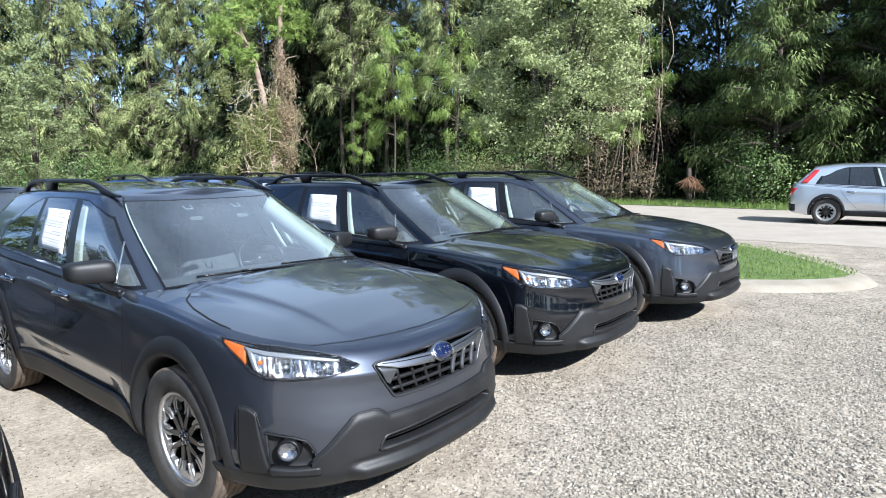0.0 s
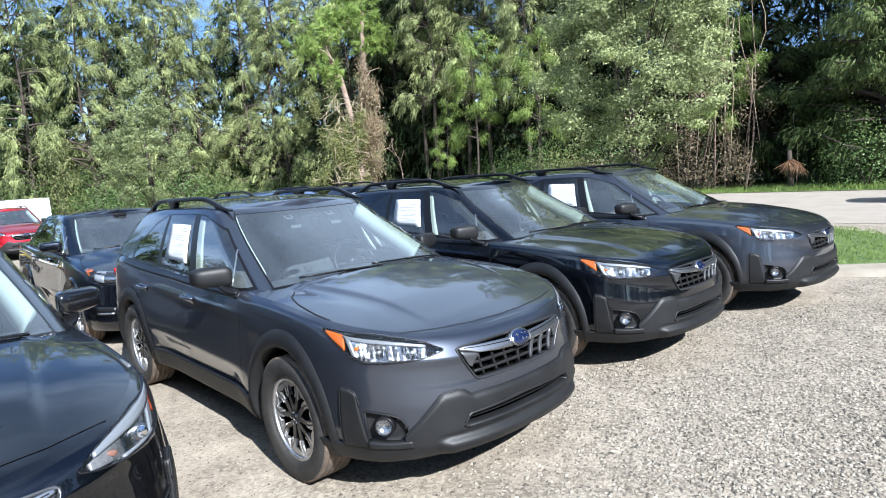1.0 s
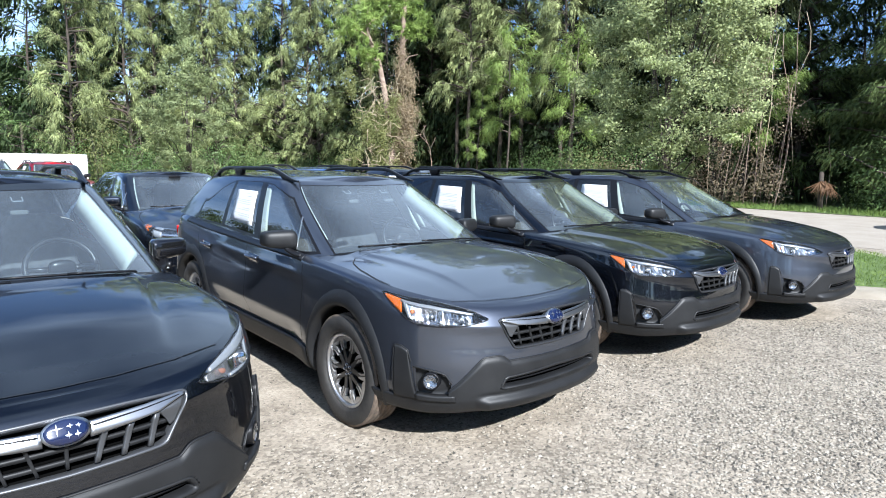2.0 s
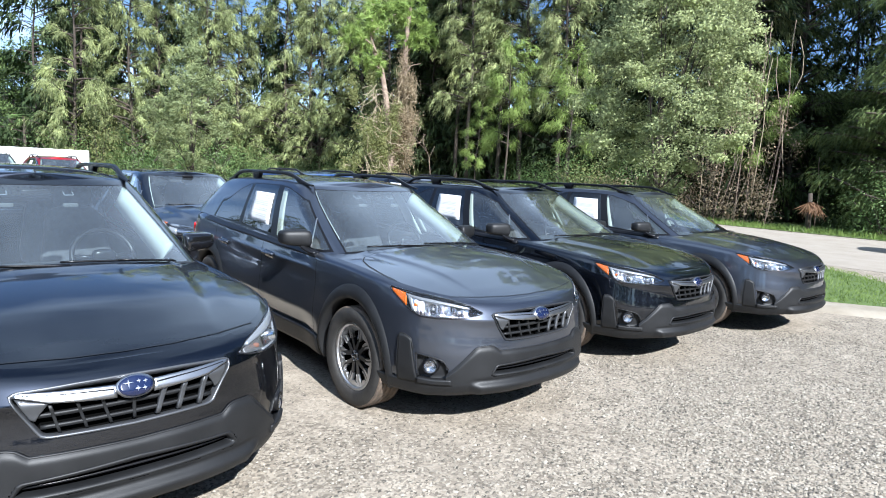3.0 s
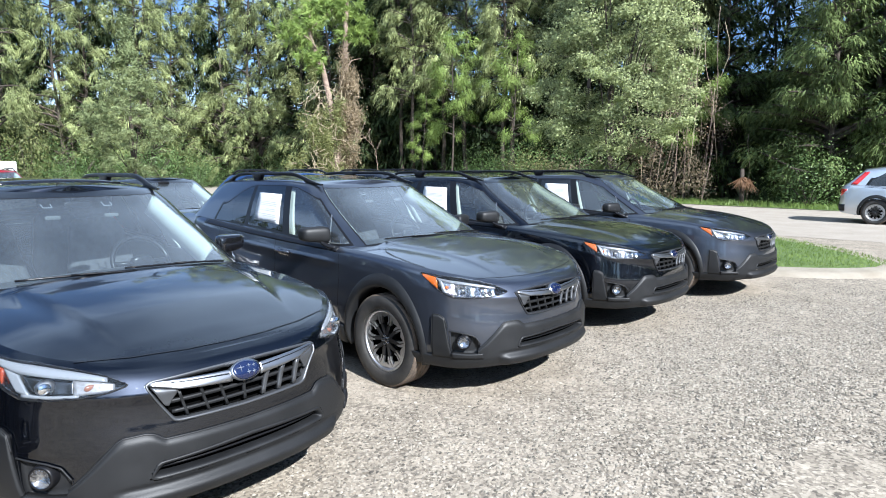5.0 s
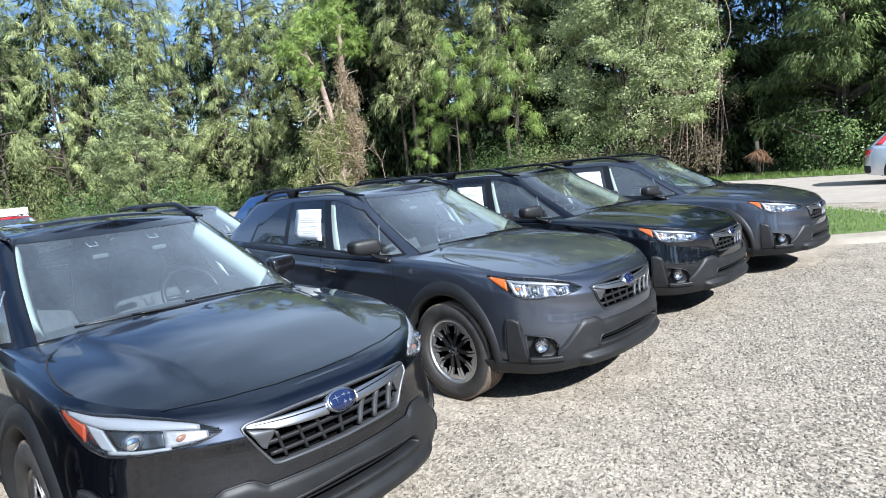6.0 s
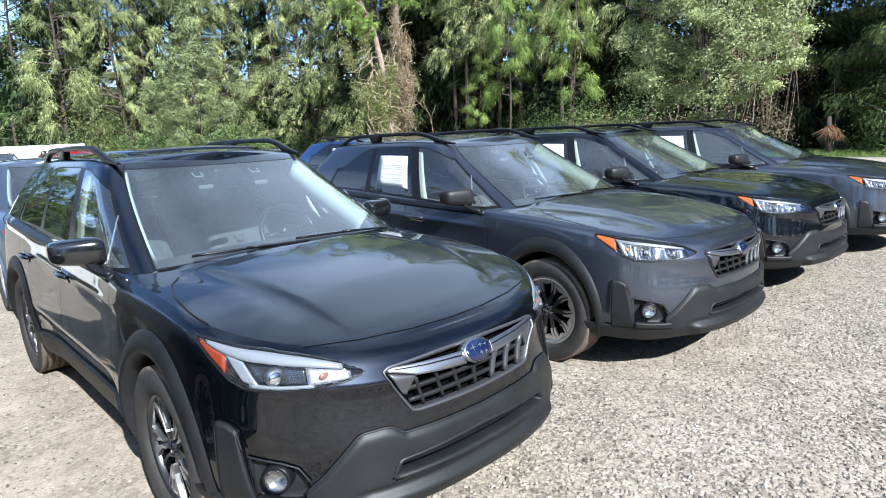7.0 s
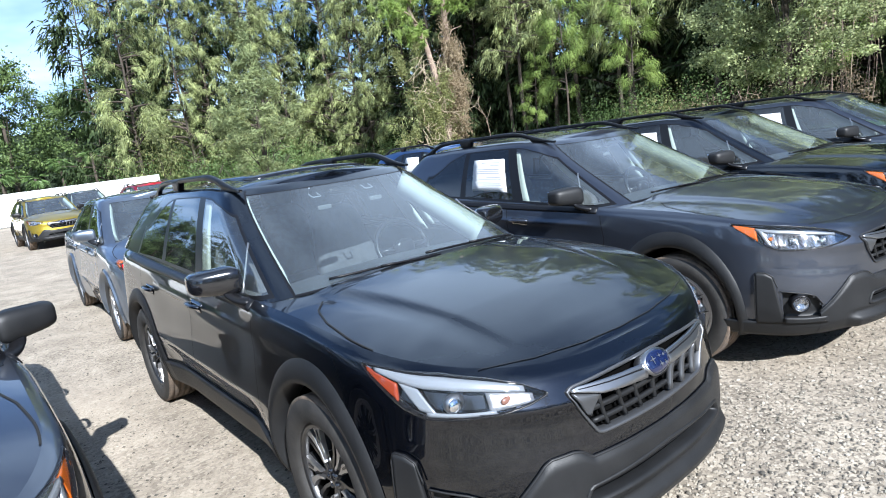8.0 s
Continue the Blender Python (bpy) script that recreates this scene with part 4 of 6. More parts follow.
        foot, head = (sh.glass(s * float(np.interp(yy, [sh.glass(k, v)[1] for k in qq], qq)), v, 0.006) for yy, v in ((0.745, 0.07), (0.80, 0.44)))
        add("window_bar", tube(resample([foot, head], 6), 0.006, 6), SILVER, "slim bright bar in the door glass")
    # -- wipers
    for x0, x1 in ((-0.56, 0.02), (-0.02, 0.60)):
        pts = []
        for k in np.linspace(0, 1, 10):
            x = x0 + (x1 - x0) * k
            q = (abs(x) / 0.80) ** 1.45 * 1.0
            q = min(q * 0.64, 0.5) * (1 if x >= 0 else -1)
            pts.append(sh.glass(q if abs(q) > 1e-3 else 1e-3, 0.012 + 0.03 * (1 - k), 0.016))
        w = add("wiper", tube(pts, 0.0065, 6), BLACK, "black wiper blade")
        add("wiper_arm", tube([p + np.array((0.0, -0.012 - 0.02 * k, 0.006 * (1 - k))) for k, p in zip(np.linspace(0, 1, 6), pts[4:])], 0.006, 6), BLACK, "", w)
    # -- roof rails
    if rails:
        for s in (-1, 1):
            rows, n = [], 64
            for k in np.linspace(0, 1, n):
                y = 1.16 + 1.80 * k
                x, base_z = s * (0.560 + 0.020 * math.sin(k * math.pi)), float(np.interp(y, sh.roof_y, sh.roof_z))
                rise = min(1, 4.0 * k, 4.6 * (1 - k))
                high = base_z + 0.004 + 0.066 * rise * rise * (3 - 2 * rise)
                foot = k < 0.13 or 0.55 < k < 0.62 or k > 0.88
                low_ = base_z - 0.012 if foot else max(base_z - 0.012, high - 0.032)
                mid, hh, hw = (high + low_) / 2, (high - low_) / 2, 0.010 + 0.009 * rise
                rows.append([(x + hw * cx, y, mid + hh * cz) for cx, cz in ((-1, -0.8), (-1, 0.5), (-0.75, 0.9), (-0.3, 1), (0.3, 1), (0.75, 0.9), (1, 0.5), (1, -0.8), (0.7, -1), (-0.7, -1))])
            verts = [v for r in rows for v in r]
            faces = [(i * 10 + j, i * 10 + (j + 1) % 10, i * 10 + 10 + (j + 1) % 10, i * 10 + 10 + j) for i in range(n - 1) for j in range(10)]
            add("roof_rail", (verts, faces + [tuple(range(10)), tuple(range(len(verts) - 10, len(verts)))]), BLACK, "black raised roof rail")
    # -- the face
    if spec["face"] == "hex":
        face_parts(sh, add, trim)
    else:
        plain_face(sh, add)
    # -- tail lamps
    for s in (-1, 1):
        e = sh.arc[-1]
        add("tail_lamp", drape(sh, [(e - 0.98, 0.985), (e - 0.62, 1.0)], [(e - 0.80, 0.80), (e - 0.62, 0.80)], 0.002, 0.014, 12, 6, s), RED, "red tail lamp lens")
    add("rear_bumper", drape(sh, [(sh.arc[-1] - 0.95, 0.55), (sh.arc[-1], 0.55)], [(sh.arc[-1] - 0.95, 0.36), (sh.arc[-1], 0.36)], 0.002, 0.012, 20, 5, 1), PLASTIC, "grey plastic rear bumper")
    add("rear_bumper", drape(sh, [(sh.arc[-1] - 0.95, 0.55), (sh.arc[-1], 0.55)], [(sh.arc[-1] - 0.95, 0.36), (sh.arc[-1], 0.36)], 0.002, 0.012, 20, 5, -1), PLASTIC, "grey plastic rear bumper")
    if paper:
        s, q0, q1 = -1, 1.340, 1.530
        sheet = add("window_sticker", glass_sheet(sh, s * q0, s * q1, 0.17, 0.66, 0.004, 6, 6, thick=0.0015), PAPER, "white printed price sheet on the rear door glass")
        lines = [glass_sheet(sh, s * (q0 + 0.015), s * (q0 + 0.015 + 0.155 * w), v, v + 0.008, 0.0075, 4, 2) for v, w in ((0.61, 0.8), (0.57, 0.45), (0.51, 1.0), (0.48, 0.9), (0.45, 1.0), (0.39, 0.6), (0.36, 0.9), (0.30, 1.0), (0.27, 0.7), (0.22, 0.9))]
        add("print", join(*lines), INK, "grey lines of print", sheet)
    for ob in made:
        ob.color = (*color, 1)
    return car


def face_parts(sh, add, trim):
    """Hexagonal grille with a winged bar, raked lamps, plastic lower bumper: all set back into openings of the skin."""
    limited = trim == "limited"
    # grille: frame, pocket, bars, wings, badge
    surround = add("grille", hoop(sh, HEX_UP, HEX_LO, 0.0075, 0.001, 0.008, 0.03), SATIN if limited else SURROUND, "hexagonal grille surround")
    add("grille_mesh", well(sh, HEX_UP, HEX_LO, 0.055), VOID, "black grille opening", surround)
    for z in (0.648, 0.690):
        half = np.interp(z, (0.612, 0.756), (0.300, 0.392))
        add("grille_bar", drape(sh, [(-half, z + 0.007), (half, z + 0.007)], [(-half, z - 0.007), (half, z - 0.007)], -0.020, 0.012, 30, 3), PLASTIC, "black grille bar", surround)
    # three bars on the car's left are satin: sun glint put into their colour
    for a in (-0.26, -0.17, -0.085, 0.0, 0.085, 0.17, 0.26):
        lean, bright = 0.036 * np.sign(a), a in (0.085, 0.17, 0.26)
        wide, top = (0.010, 0.736) if bright else (0.0065, 0.730)
        add("grille_bar", drape(sh, [(a - wide + lean, top), (a + wide + lean, top)], [(a - wide * 0.8, 0.622), (a + wide * 0.8, 0.622)], -0.024 + 0.012 * bright, 0.018, 5, 6), SATIN if bright else PLASTIC, "slanted upright grille bar", surround)
    for s in (-1, 1):
        wing = drape(sh, [(0.070, 0.764), (0.25, 0.772), (0.385, 0.779), (0.412, 0.774)], [(0.070, 0.724), (0.20, 0.732), (0.30, 0.741), (0.410, 0.768)], 0.002, 0.014, 28, 7, s)
        w = add("grille_wing", wing, CHROME, "satin chrome wing bar", surround)
        add("wing_step", drape(sh, [(0.08, 0.752), (0.25, 0.761), (0.385, 0.772)], [(0.08, 0.748), (0.25, 0.757), (0.385, 0.769)], 0.010, 0.0075, 22, 3, s), BLACK, "", w)
        add("grille_corner", drape(sh, [(0.300, 0.740), (0.350, 0.751), (0.408, 0.765)], [(0.328, 0.700), (0.338, 0.676), (0.354, 0.684)], -0.004, 0.009, 10, 8, s), SATIN, "silver corner plate", surround)

    def oval(rx, rz, off, thick):
        c = np.array((0, 0.752))
        rows_o = [[sh.wall(c[0] + rx * f * math.cos(w), c[1] + rz * f * math.sin(w), off + thick - 0.004 * f * f) for w in np.linspace(0, 2 * math.pi, 33)] for f in np.linspace(0.02, 1, 6)]
        rows_i = [[sh.wall(c[0] + rx * math.cos(w), c[1] + rz * math.sin(w), off) for w in np.linspace(0, 2 * math.pi, 33)]]
        return grid((rows_o + rows_i)[::-1])
    ring_ = add("badge", oval(0.074, 0.037, -0.03, 0.054), CHROME, "oval chrome badge rim", surround)
    add("badge_field", oval(0.066, 0.031, 0.0, 0.0265), BLUE, "blue enamel badge", ring_)
    # plain pale star shapes on the enamel
    stars = []
    for a, z, r in ((-0.028, 0.759, 0.021), (0.012, 0.762, 0.011), (0.037, 0.759, 0.010), (0.005, 0.742, 0.011), (0.031, 0.741, 0.010)):
        for w in (0, math.pi / 2):
            da, dz = r * math.cos(w), r * 0.75 * math.sin(w)
            na, nz = -0.0026 * math.sin(w), 0.0026 * math.cos(w)
            stars.append(grid([[sh.wall(a - da, z - dz, 0.0275), sh.wall(a + na, z + nz, 0.0285), sh.wall(a + da, z + dz, 0.0275)], [sh.wall(a - da, z - dz, 0.0275), sh.wall(a - na, z - nz, 0.0285), sh.wall(a + da, z + dz, 0.0275)]]))
    add("badge_star", join(*stars), SILVER, "", ring_)
    # lower bumper in grey plastic, with the air intake set into it
    low_up = [(-0.72, 0.40), (-0.655, 0.452), (-0.535, 0.568), (-0.51, 0.580), (-0.43, 0.583), (-0.40, 0.576), (-0.36, 0.548), (0, 0.540), (0.36, 0.548), (0.40, 0.576), (0.43, 0.583), (0.51, 0.580), (0.535, 0.568), (0.655, 0.452), (0.72, 0.40)]
    low_dn = [(-0.74, 0.262), (-0.5, 0.276), (0, 0.298), (0.5, 0.276), (0.74, 0.262)]
    slot = shrunk(outline_of(INTAKE_UP, INTAKE_LO), -0.006)
    up_, dn_ = resample(low_up, few(150, 30)), resample(low_dn, few(150, 30))
    line = [[u + (d - u) * f for u, d in zip(up_, dn_)] for f in np.linspace(0, 1, 42)]

    def swell(a, z, k):
        """How far the plastic stands out: rolled upper edge, groove under the intake, a lip below it."""
        across = min(1, max(0, (0.58 - abs(a)) / 0.07))
        rise = min(1, max(0, (0.360 - z) / 0.022))
        lip = 0.026 * rise * rise * (3 - 2 * rise) * (1 - 0.6 * max(0, (0.318 - z) / 0.03) ** 2)
        return 0.018 - 0.012 * (1 - min(1, 9 * k / 41)) ** 2 + across * (lip - 0.007 * math.exp(-((z - 0.370) / 0.010) ** 2))
    bib, bf = grid([[sh.wall(*q, swell(*q, k)) for q in row] for k, row in enumerate(line)])
    flat_line = [q for row in line for q in row]
    bf = [f for f in bf if not within(*np.mean([flat_line[i] for i in f], axis=0), slot)]
    lower = add("lower_bumper", (bib, bf), PLASTIC, "grey plastic lower bumper")
    add("bumper_edge", tube([sh.wall(*q, 0.004) for q in up_], 0.0055, 6), PLASTIC, "", lower)
    add("air_intake", well(sh, INTAKE_UP, INTAKE_LO, 0.06), VOID, "black lower air intake", lower)
    add("intake_bar", drape(sh, [(-0.40, 0.436), (0.40, 0.436)], [(-0.40, 0.428), (0.40, 0.428)], -0.022, 0.010, 30, 3), BLACK, "", lower)
    add("intake_frame", hoop(sh, INTAKE_UP, INTAKE_LO, 0.015, 0.001, 0.022, 0.03), PLASTIC, "raised edge round the intake", lower)
    for s in (-1, 1):
        add("chin_lip", drape(sh, [(0.70, 0.352), (0.9, 0.350), (1.22, 0.350)], [(0.70, 0.254), (0.9, 0.262), (1.22, 0.270)], 0.001, 0.015, 30, 7, s), PLASTIC, "grey plastic chin lip", lower)
    for s in (-1, 1):
        side = lambda pts: [(s * a, z) for a, z in pts]
        # corner moulding: an upright fin, a pocket with the fog lamp
        fin = add("corner_moulding", drape(sh, [(0.948, 0.612), (0.985, 0.634), (1.03, 0.638)], [(0.900, 0.34), (1.0, 0.34), (1.045, 0.34)], 0.001, 0.016, 12, 16, s), PLASTIC, "grey plastic corner moulding")
        edge_line = [(1.045, 0.36), (1.035, 0.622), (1.022, 0.640), (0.985, 0.637), (0.946, 0.616), (0.925, 0.55)]
        add("moulding_lip", tube([sh.wall(s * a, z, 0.015) for a, z in resample(edge_line, 40)], 0.0035, 6), PLASTIC, "", fin)
        add("fog_pocket", well(sh, side(FOG_UP), side(FOG_LO), 0.026), PLASTIC, "grey fog lamp pocket", fin)
        add("pocket_brow", tube([sh.wall(s * a, z, 0.006) for a, z in resample(FOG_UP, 30)], 0.004, 6), PLASTIC, "", fin)
        add("pocket_sill", drape(sh, [(0.69, 0.376), (0.80, 0.372), (0.905, 0.378)], [(0.69, 0.345), (0.905, 0.345)], -0.004, 0.030, 14, 5, s), PLASTIC, "", fin)
        n = sh.wall(s * 0.80, 0.45, 0.05) - sh.wall(s * 0.80, 0.45, 0)
        n /= np.linalg.norm(n)
        yaw = math.atan2(n[1], n[0])
        turn = lambda src, d: ([tuple(sh.wall(s * 0.815, 0.452, d) + np.array((math.cos(yaw) * x - math.sin(yaw) * y, math.sin(yaw) * x + math.cos(yaw) * y, z))) for x, y, z in src[0]], src[1])
        fog = add("fog_lamp", turn(lathe([(0.0, 0.0), (0.030, 0.006), (0.040, 0.022)], 24), -0.010), REFLECTOR, "round fog lamp", fin)
        add("fog_bezel", turn(lathe([(0.040, 0.006), (0.042, 0.026), (0.050, 0.020), (0.056, -0.03)], 24), -0.010), BLACK, "", fog)
        add("fog_lens", turn(lathe([(0.0, 0.030), (0.028, 0.027), (0.041, 0.020)], 24), -0.010), LENS, "", fog)
        # head lamp: a pocket, what lies in it, and a clear cover
        up, dn = LAMP_UP, LAMP_LO
        body = add("head_lamp", well(sh, side(up), side(dn), 0.036), GLOSS_BLACK if limited else BLACK, "raked head lamp with a black housing")
        at = lambda a, t: float(np.interp(a, *zip(*dn)) + (np.interp(a, *zip(*up)) - np.interp(a, *zip(*dn))) * t)
        cut = lambda a0, a1, t0, t1: ([(a, at(a, t1)) for a in np.linspace(a0, a1, 12)], [(a, at(a, t0)) for a in np.linspace(a0, a1, 12)])
        if limited:
            add("light_guide", drape(sh, *cut(0.56, 1.10, 0.68, 0.95), -0.005, 0.006, 30, 4, s), LIGHT_GUIDE, "pale upper light guide", body)
            add("light_guide", drape(sh, [(0.925, at(0.925, 0.64)), (1.0, at(1.0, 0.70))], [(0.865, 0.766), (0.925, 0.782)], -0.008, 0.006, 8, 8, s), LIGHT_GUIDE, "pale hooked light guide", body)
            add("light_guide", drape(sh, *cut(0.67, 0.90, 0.05, 0.15), -0.006, 0.006, 14, 3, s), LIGHT_GUIDE, "", body)
            add("lamp_shell", drape(sh, *cut(0.69, 0.92, 0.15, 0.66), -0.026, 0.003, 16, 6, s), GLOSS_BLACK, "black projector box", body)
            add("reflector", drape(sh, *cut(0.535, 0.690, 0.12, 0.66), -0.014, 0.006, 12, 6, s), FROST, "ribbed inner reflector", body)
            # salmon blob: amber glint inside the lamp put into a solid shape
            add("turn_bulb", blob(sh.wall(s * 0.625, at(0.625, 0.40), -0.012), (0.050, 0.016, 0.026), 2.4, 8, 12), SALMON, "pale amber turn bulb", body)
            c = sh.wall(s * 0.805, 0.803, -0.020)
            add("projector", blob(c, (0.078, 0.05, 0.062), 2.2, 12, 20), CHROME, "projector lens", body)
            add("projector_lens", blob(c + np.array((s * 0.010, -0.018, 0.0)), (0.050, 0.03, 0.046), 2.0, 12, 20), MIRROR, "", body)
        else:
            # two bowls pressed into a faceted reflector, a pale bezel over and beside them
            cells = []
            for a in np.linspace(0.575, 0.985, few(64, 12)):
                row = []
                for t in np.linspace(0.04, 0.72, few(17, 5)):
                    d = min(math.hypot(a - 0.825, at(a, t) - 0.806), math.hypot(a - 0.650, at(a, t) - 0.808) * 1.15)
                    row.append(sh.wall(s * a, at(a, t), -0.040 + 0.030 * min(1.0, (d / 0.058) ** 2) + 0.0025 * math.sin(a * 260)))
                cells.append(row)
            add("reflector", grid(cells), REFLECTOR, "bright faceted reflector", body, False)
            add("lamp_brow", drape(sh, *cut(0.575, 1.018, 0.70, 0.84), -0.006, 0.006, 24, 4, s), BROW, "pale grey lamp brow", body)
            add("lamp_brow", drape(sh, [(0.978, at(0.978, 0.72)), (1.010, at(1.010, 0.80))], [(0.945, at(0.945, 0.08)), (0.968, at(0.968, 0.08))], -0.006, 0.006, 4, 10, s), BROW, "", body)
            for a0, a1 in ((0.732, 0.752), (0.895, 0.910)):
                add("lamp_divider", drape(sh, *cut(a0, a1, 0.05, 0.68), -0.016, 0.006, 4, 6, s), GLOSS_BLACK, "", body)
            for a0 in (0.825, 0.650):
                add("bulb", blob(sh.wall(s * a0, at(a0, 0.42), -0.020), (0.030, 0.03, 0.026), 2.0, 8, 12), CHROME, "", body)
            c = sh.wall(s * 0.945, at(0.945, 0.42), -0.018)
            add("turn_bulb", blob(c, (0.030, 0.025, 0.026), 2.0, 8, 12), AMBER, "amber turn bulb", body)
        add("side_marker", drape(sh, *(cut(1.005, 1.145, 0.04, 0.62) if limited else cut(1.015, 1.145, 0.04, 0.86)), -0.010, 0.006, 12, 6, s), RED_AMBER if limited else AMBER, "amber side marker", body)
        add("lamp_lens", drape(sh, up, dn, 0.001, 0.007, 40, 12, s), LENS, "clear lamp cover", body).visible_shadow = False
        add("lamp_seal", hoop(sh, side(up), side(dn), 0.004, 0.001, 0.005, 0.02), BLACK, "", body)


def plain_face(sh, add):
    """Face of the saloons and the other sport utility: slim grille, raked lamps, lower intake."""
    g = add("grille", drape(sh, [(-0.40, 0.76), (0, 0.785), (0.40, 0.76)], [(-0.33, 0.60), (0, 0.59), (0.33, 0.60)], 0.001, 0.010, 30, 8), BLACK, "black grille")
    for z in (0.64, 0.68, 0.72):
        add("grille_bar", drape(sh, [(-0.35, z + 0.008), (0.35, z + 0.008)], [(-0.35, z - 0.008), (0.35, z - 0.008)], 0.006, 0.014, 20, 3), SILVER, "", g)
    add("grille_wing", drape(sh, [(-0.40, 0.765), (0, 0.785), (0.40, 0.765)], [(-0.38, 0.735), (0, 0.75), (0.38, 0.735)], 0.008, 0.014, 24, 3), CHROME, "", g)
    add("air_intake", drape(sh, [(-0.50, 0.44), (0.50, 0.44)], [(-0.55, 0.34), (0.55, 0.34)], 0.001, 0.008, 24, 4), VOID, "black lower intake")
    for s in (-1, 1):
        up = [(0.47, 0.78), (0.65, 0.825), (0.85, 0.85), (1.12, 0.885)]
        dn = [(0.47, 0.74), (0.65, 0.715), (0.85, 0.715), (1.12, 0.86)]
        b = add("head_lamp", drape(sh, up, dn, 0.001, 0.004, 24, 8, s), BLACK, "raked head lamp")
        add("reflector", drape(sh, [(0.52, 0.785), (0.88, 0.835)], [(0.52, 0.745), (0.88, 0.735)], 0.004, 0.004, 14, 5, s), REFLECTOR, "", b)
        add("light_guide", drape(sh, [(0.80, 0.838), (0.94, 0.858)], [(0.80, 0.735), (0.92, 0.76)], 0.006, 0.005, 8, 5, s), LIGHT_GUIDE, "", b)
        add("side_marker", drape(sh, [(1.0, 0.868), (1.10, 0.880)], [(1.0, 0.81), (1.10, 0.862)], 0.006, 0.005, 8, 4, s), AMBER, "amber side marker", b)
        add("lamp_lens", drape(sh, up, dn, 0.012, 0.004, 24, 6, s), LENS, "", b).visible_shadow = False
        f = add("fog_bezel", drape(sh, [(0.68, 0.47), (0.92, 0.48)], [(0.68, 0.38), (0.92, 0.39)], 0.001, 0.010, 12, 5, s), BLACK, "black fog lamp panel")
        add("fog_trim", drape(sh, [(0.70, 0.410), (0.90, 0.415)], [(0.70, 0.392), (0.90, 0.398)], 0.008, 0.010, 10, 3, s), CHROME, "", f)


GREY, INK_BLACK = (0.064, 0.072, 0.093), (0.0022, 0.0036, 0.0080)
WAGON = dict(screen=0.59, pillar=0.735, b=(0.275, 0.325), c=(0.575, 0.60), d=0.835, cowl=0.20, door=(1.49, 2.42), face="hex")
hatch = Shape()
grey_car = build_car("crossover", pose(0, 0, 0), "graphite grey crossover with black and machined wheels on gravel", GREY, hatch, WAGON, group="dark crossovers parked in a row")


def recolour(car, color):
    for ob in car.children_recursive:
        ob.color = (*color, 1)
    return car


def park(x, y, turn, color, label, source=None):
    ob = copy_thing(source or grey_car, pose(x, y, 0, 0, 0, turn))
    return tagged(recolour(ob, color), label)


park(2.37, 0.11, 0, INK_BLACK, "gloss black crossover between two grey ones")
park(4.68, -0.15, 0, GREY, "graphite grey crossover beside the grass island")
park(-5.04, 0.10, 3.0, GREY, "graphite grey crossover at the open end of the row")
limited_car = build_car("crossover", pose(-2.52, -0.02, 0, 0, 0, 1.5), "gloss black crossover with white light guides and a glass roof panel", INK_BLACK, hatch, WAGON, trim="limited", paper=False, group="dark crossovers parked in a row")
sun_roof = [[np.array((x, y, np.interp(y, hatch.roof_y, hatch.roof_z) + hatch.crown * (1 - (abs(x) / 0.55) ** 2.2) + 0.006)) for x in np.linspace(-0.40, 0.40, 9)] for y in np.linspace(1.42, 2.15, 7)]
part("sun_roof", slab(sun_roof, [[p - np.array((0, 0, 0.012)) for p in r] for r in sun_roof]), GLOSS_BLACK, limited_car, "dark glass roof panel")

# second row, nose towards the first
SALOON = dict(screen=0.56, pillar=0.76, b=(0.30, 0.345), c=(0.68, 0.70), d=0.86, cowl=0.26, deck=3.15, door=(1.42, 2.30), face="plain", privacy=False)
DETAIL[0] = 0.6
saloon_shape = Shape(nose=-0.93, tail=3.86, wide=0.905, base=2.75, gf=(0.28, 1.18), gr=(3.30, 2.55), gt=(0.34, 0.24),
                     rim_y=(-0.95, -0.86, -0.6, -0.3, 0.1, 0.5, 1.5, 2.4, 3.1, 3.9), rim_z=(0.80, 0.815, 0.85, 0.89, 0.935, 0.97, 0.985, 1.01, 1.04, 1.03),
                     low_z=(0.19, 0.2, 0.2, 0.21, 0.28), hood_z=(0.80, 0.801, 0.818, 0.84, 0.866, 0.945, 1.01, 1.04, 1.06),
                     sill_z=(1.035, 0.99, 0.955, 0.985, 1.01, 1.045, 1.05), roof_z=(1.42, 1.445, 1.465, 1.455, 1.40))
silver_saloon = build_car("saloon", pose(-2.47, 4.95, 0), "silver blue saloon on gravel behind the row", (0.155, 0.182, 0.225), saloon_shape, SALOON, trim="plain", paper=False, rails=False, clad=False, radius=0.335, group="second row of cars")
dark_saloon = copy_thing(silver_saloon, pose(0.02, 4.95, 0, 0, 0, 0))
tagged(recolour(dark_saloon, (0.006, 0.008, 0.014)), "black saloon with silver fog trim in the second row")
DETAIL[0] = 0.4
far_car = build_car("crossover", pose(2.62, 4.95, 0), "dark blue crossover with a price sheet in the second row", (0.04, 0.10, 0.26), hatch, WAGON, group="second row of cars")
DETAIL[0] = 1.0
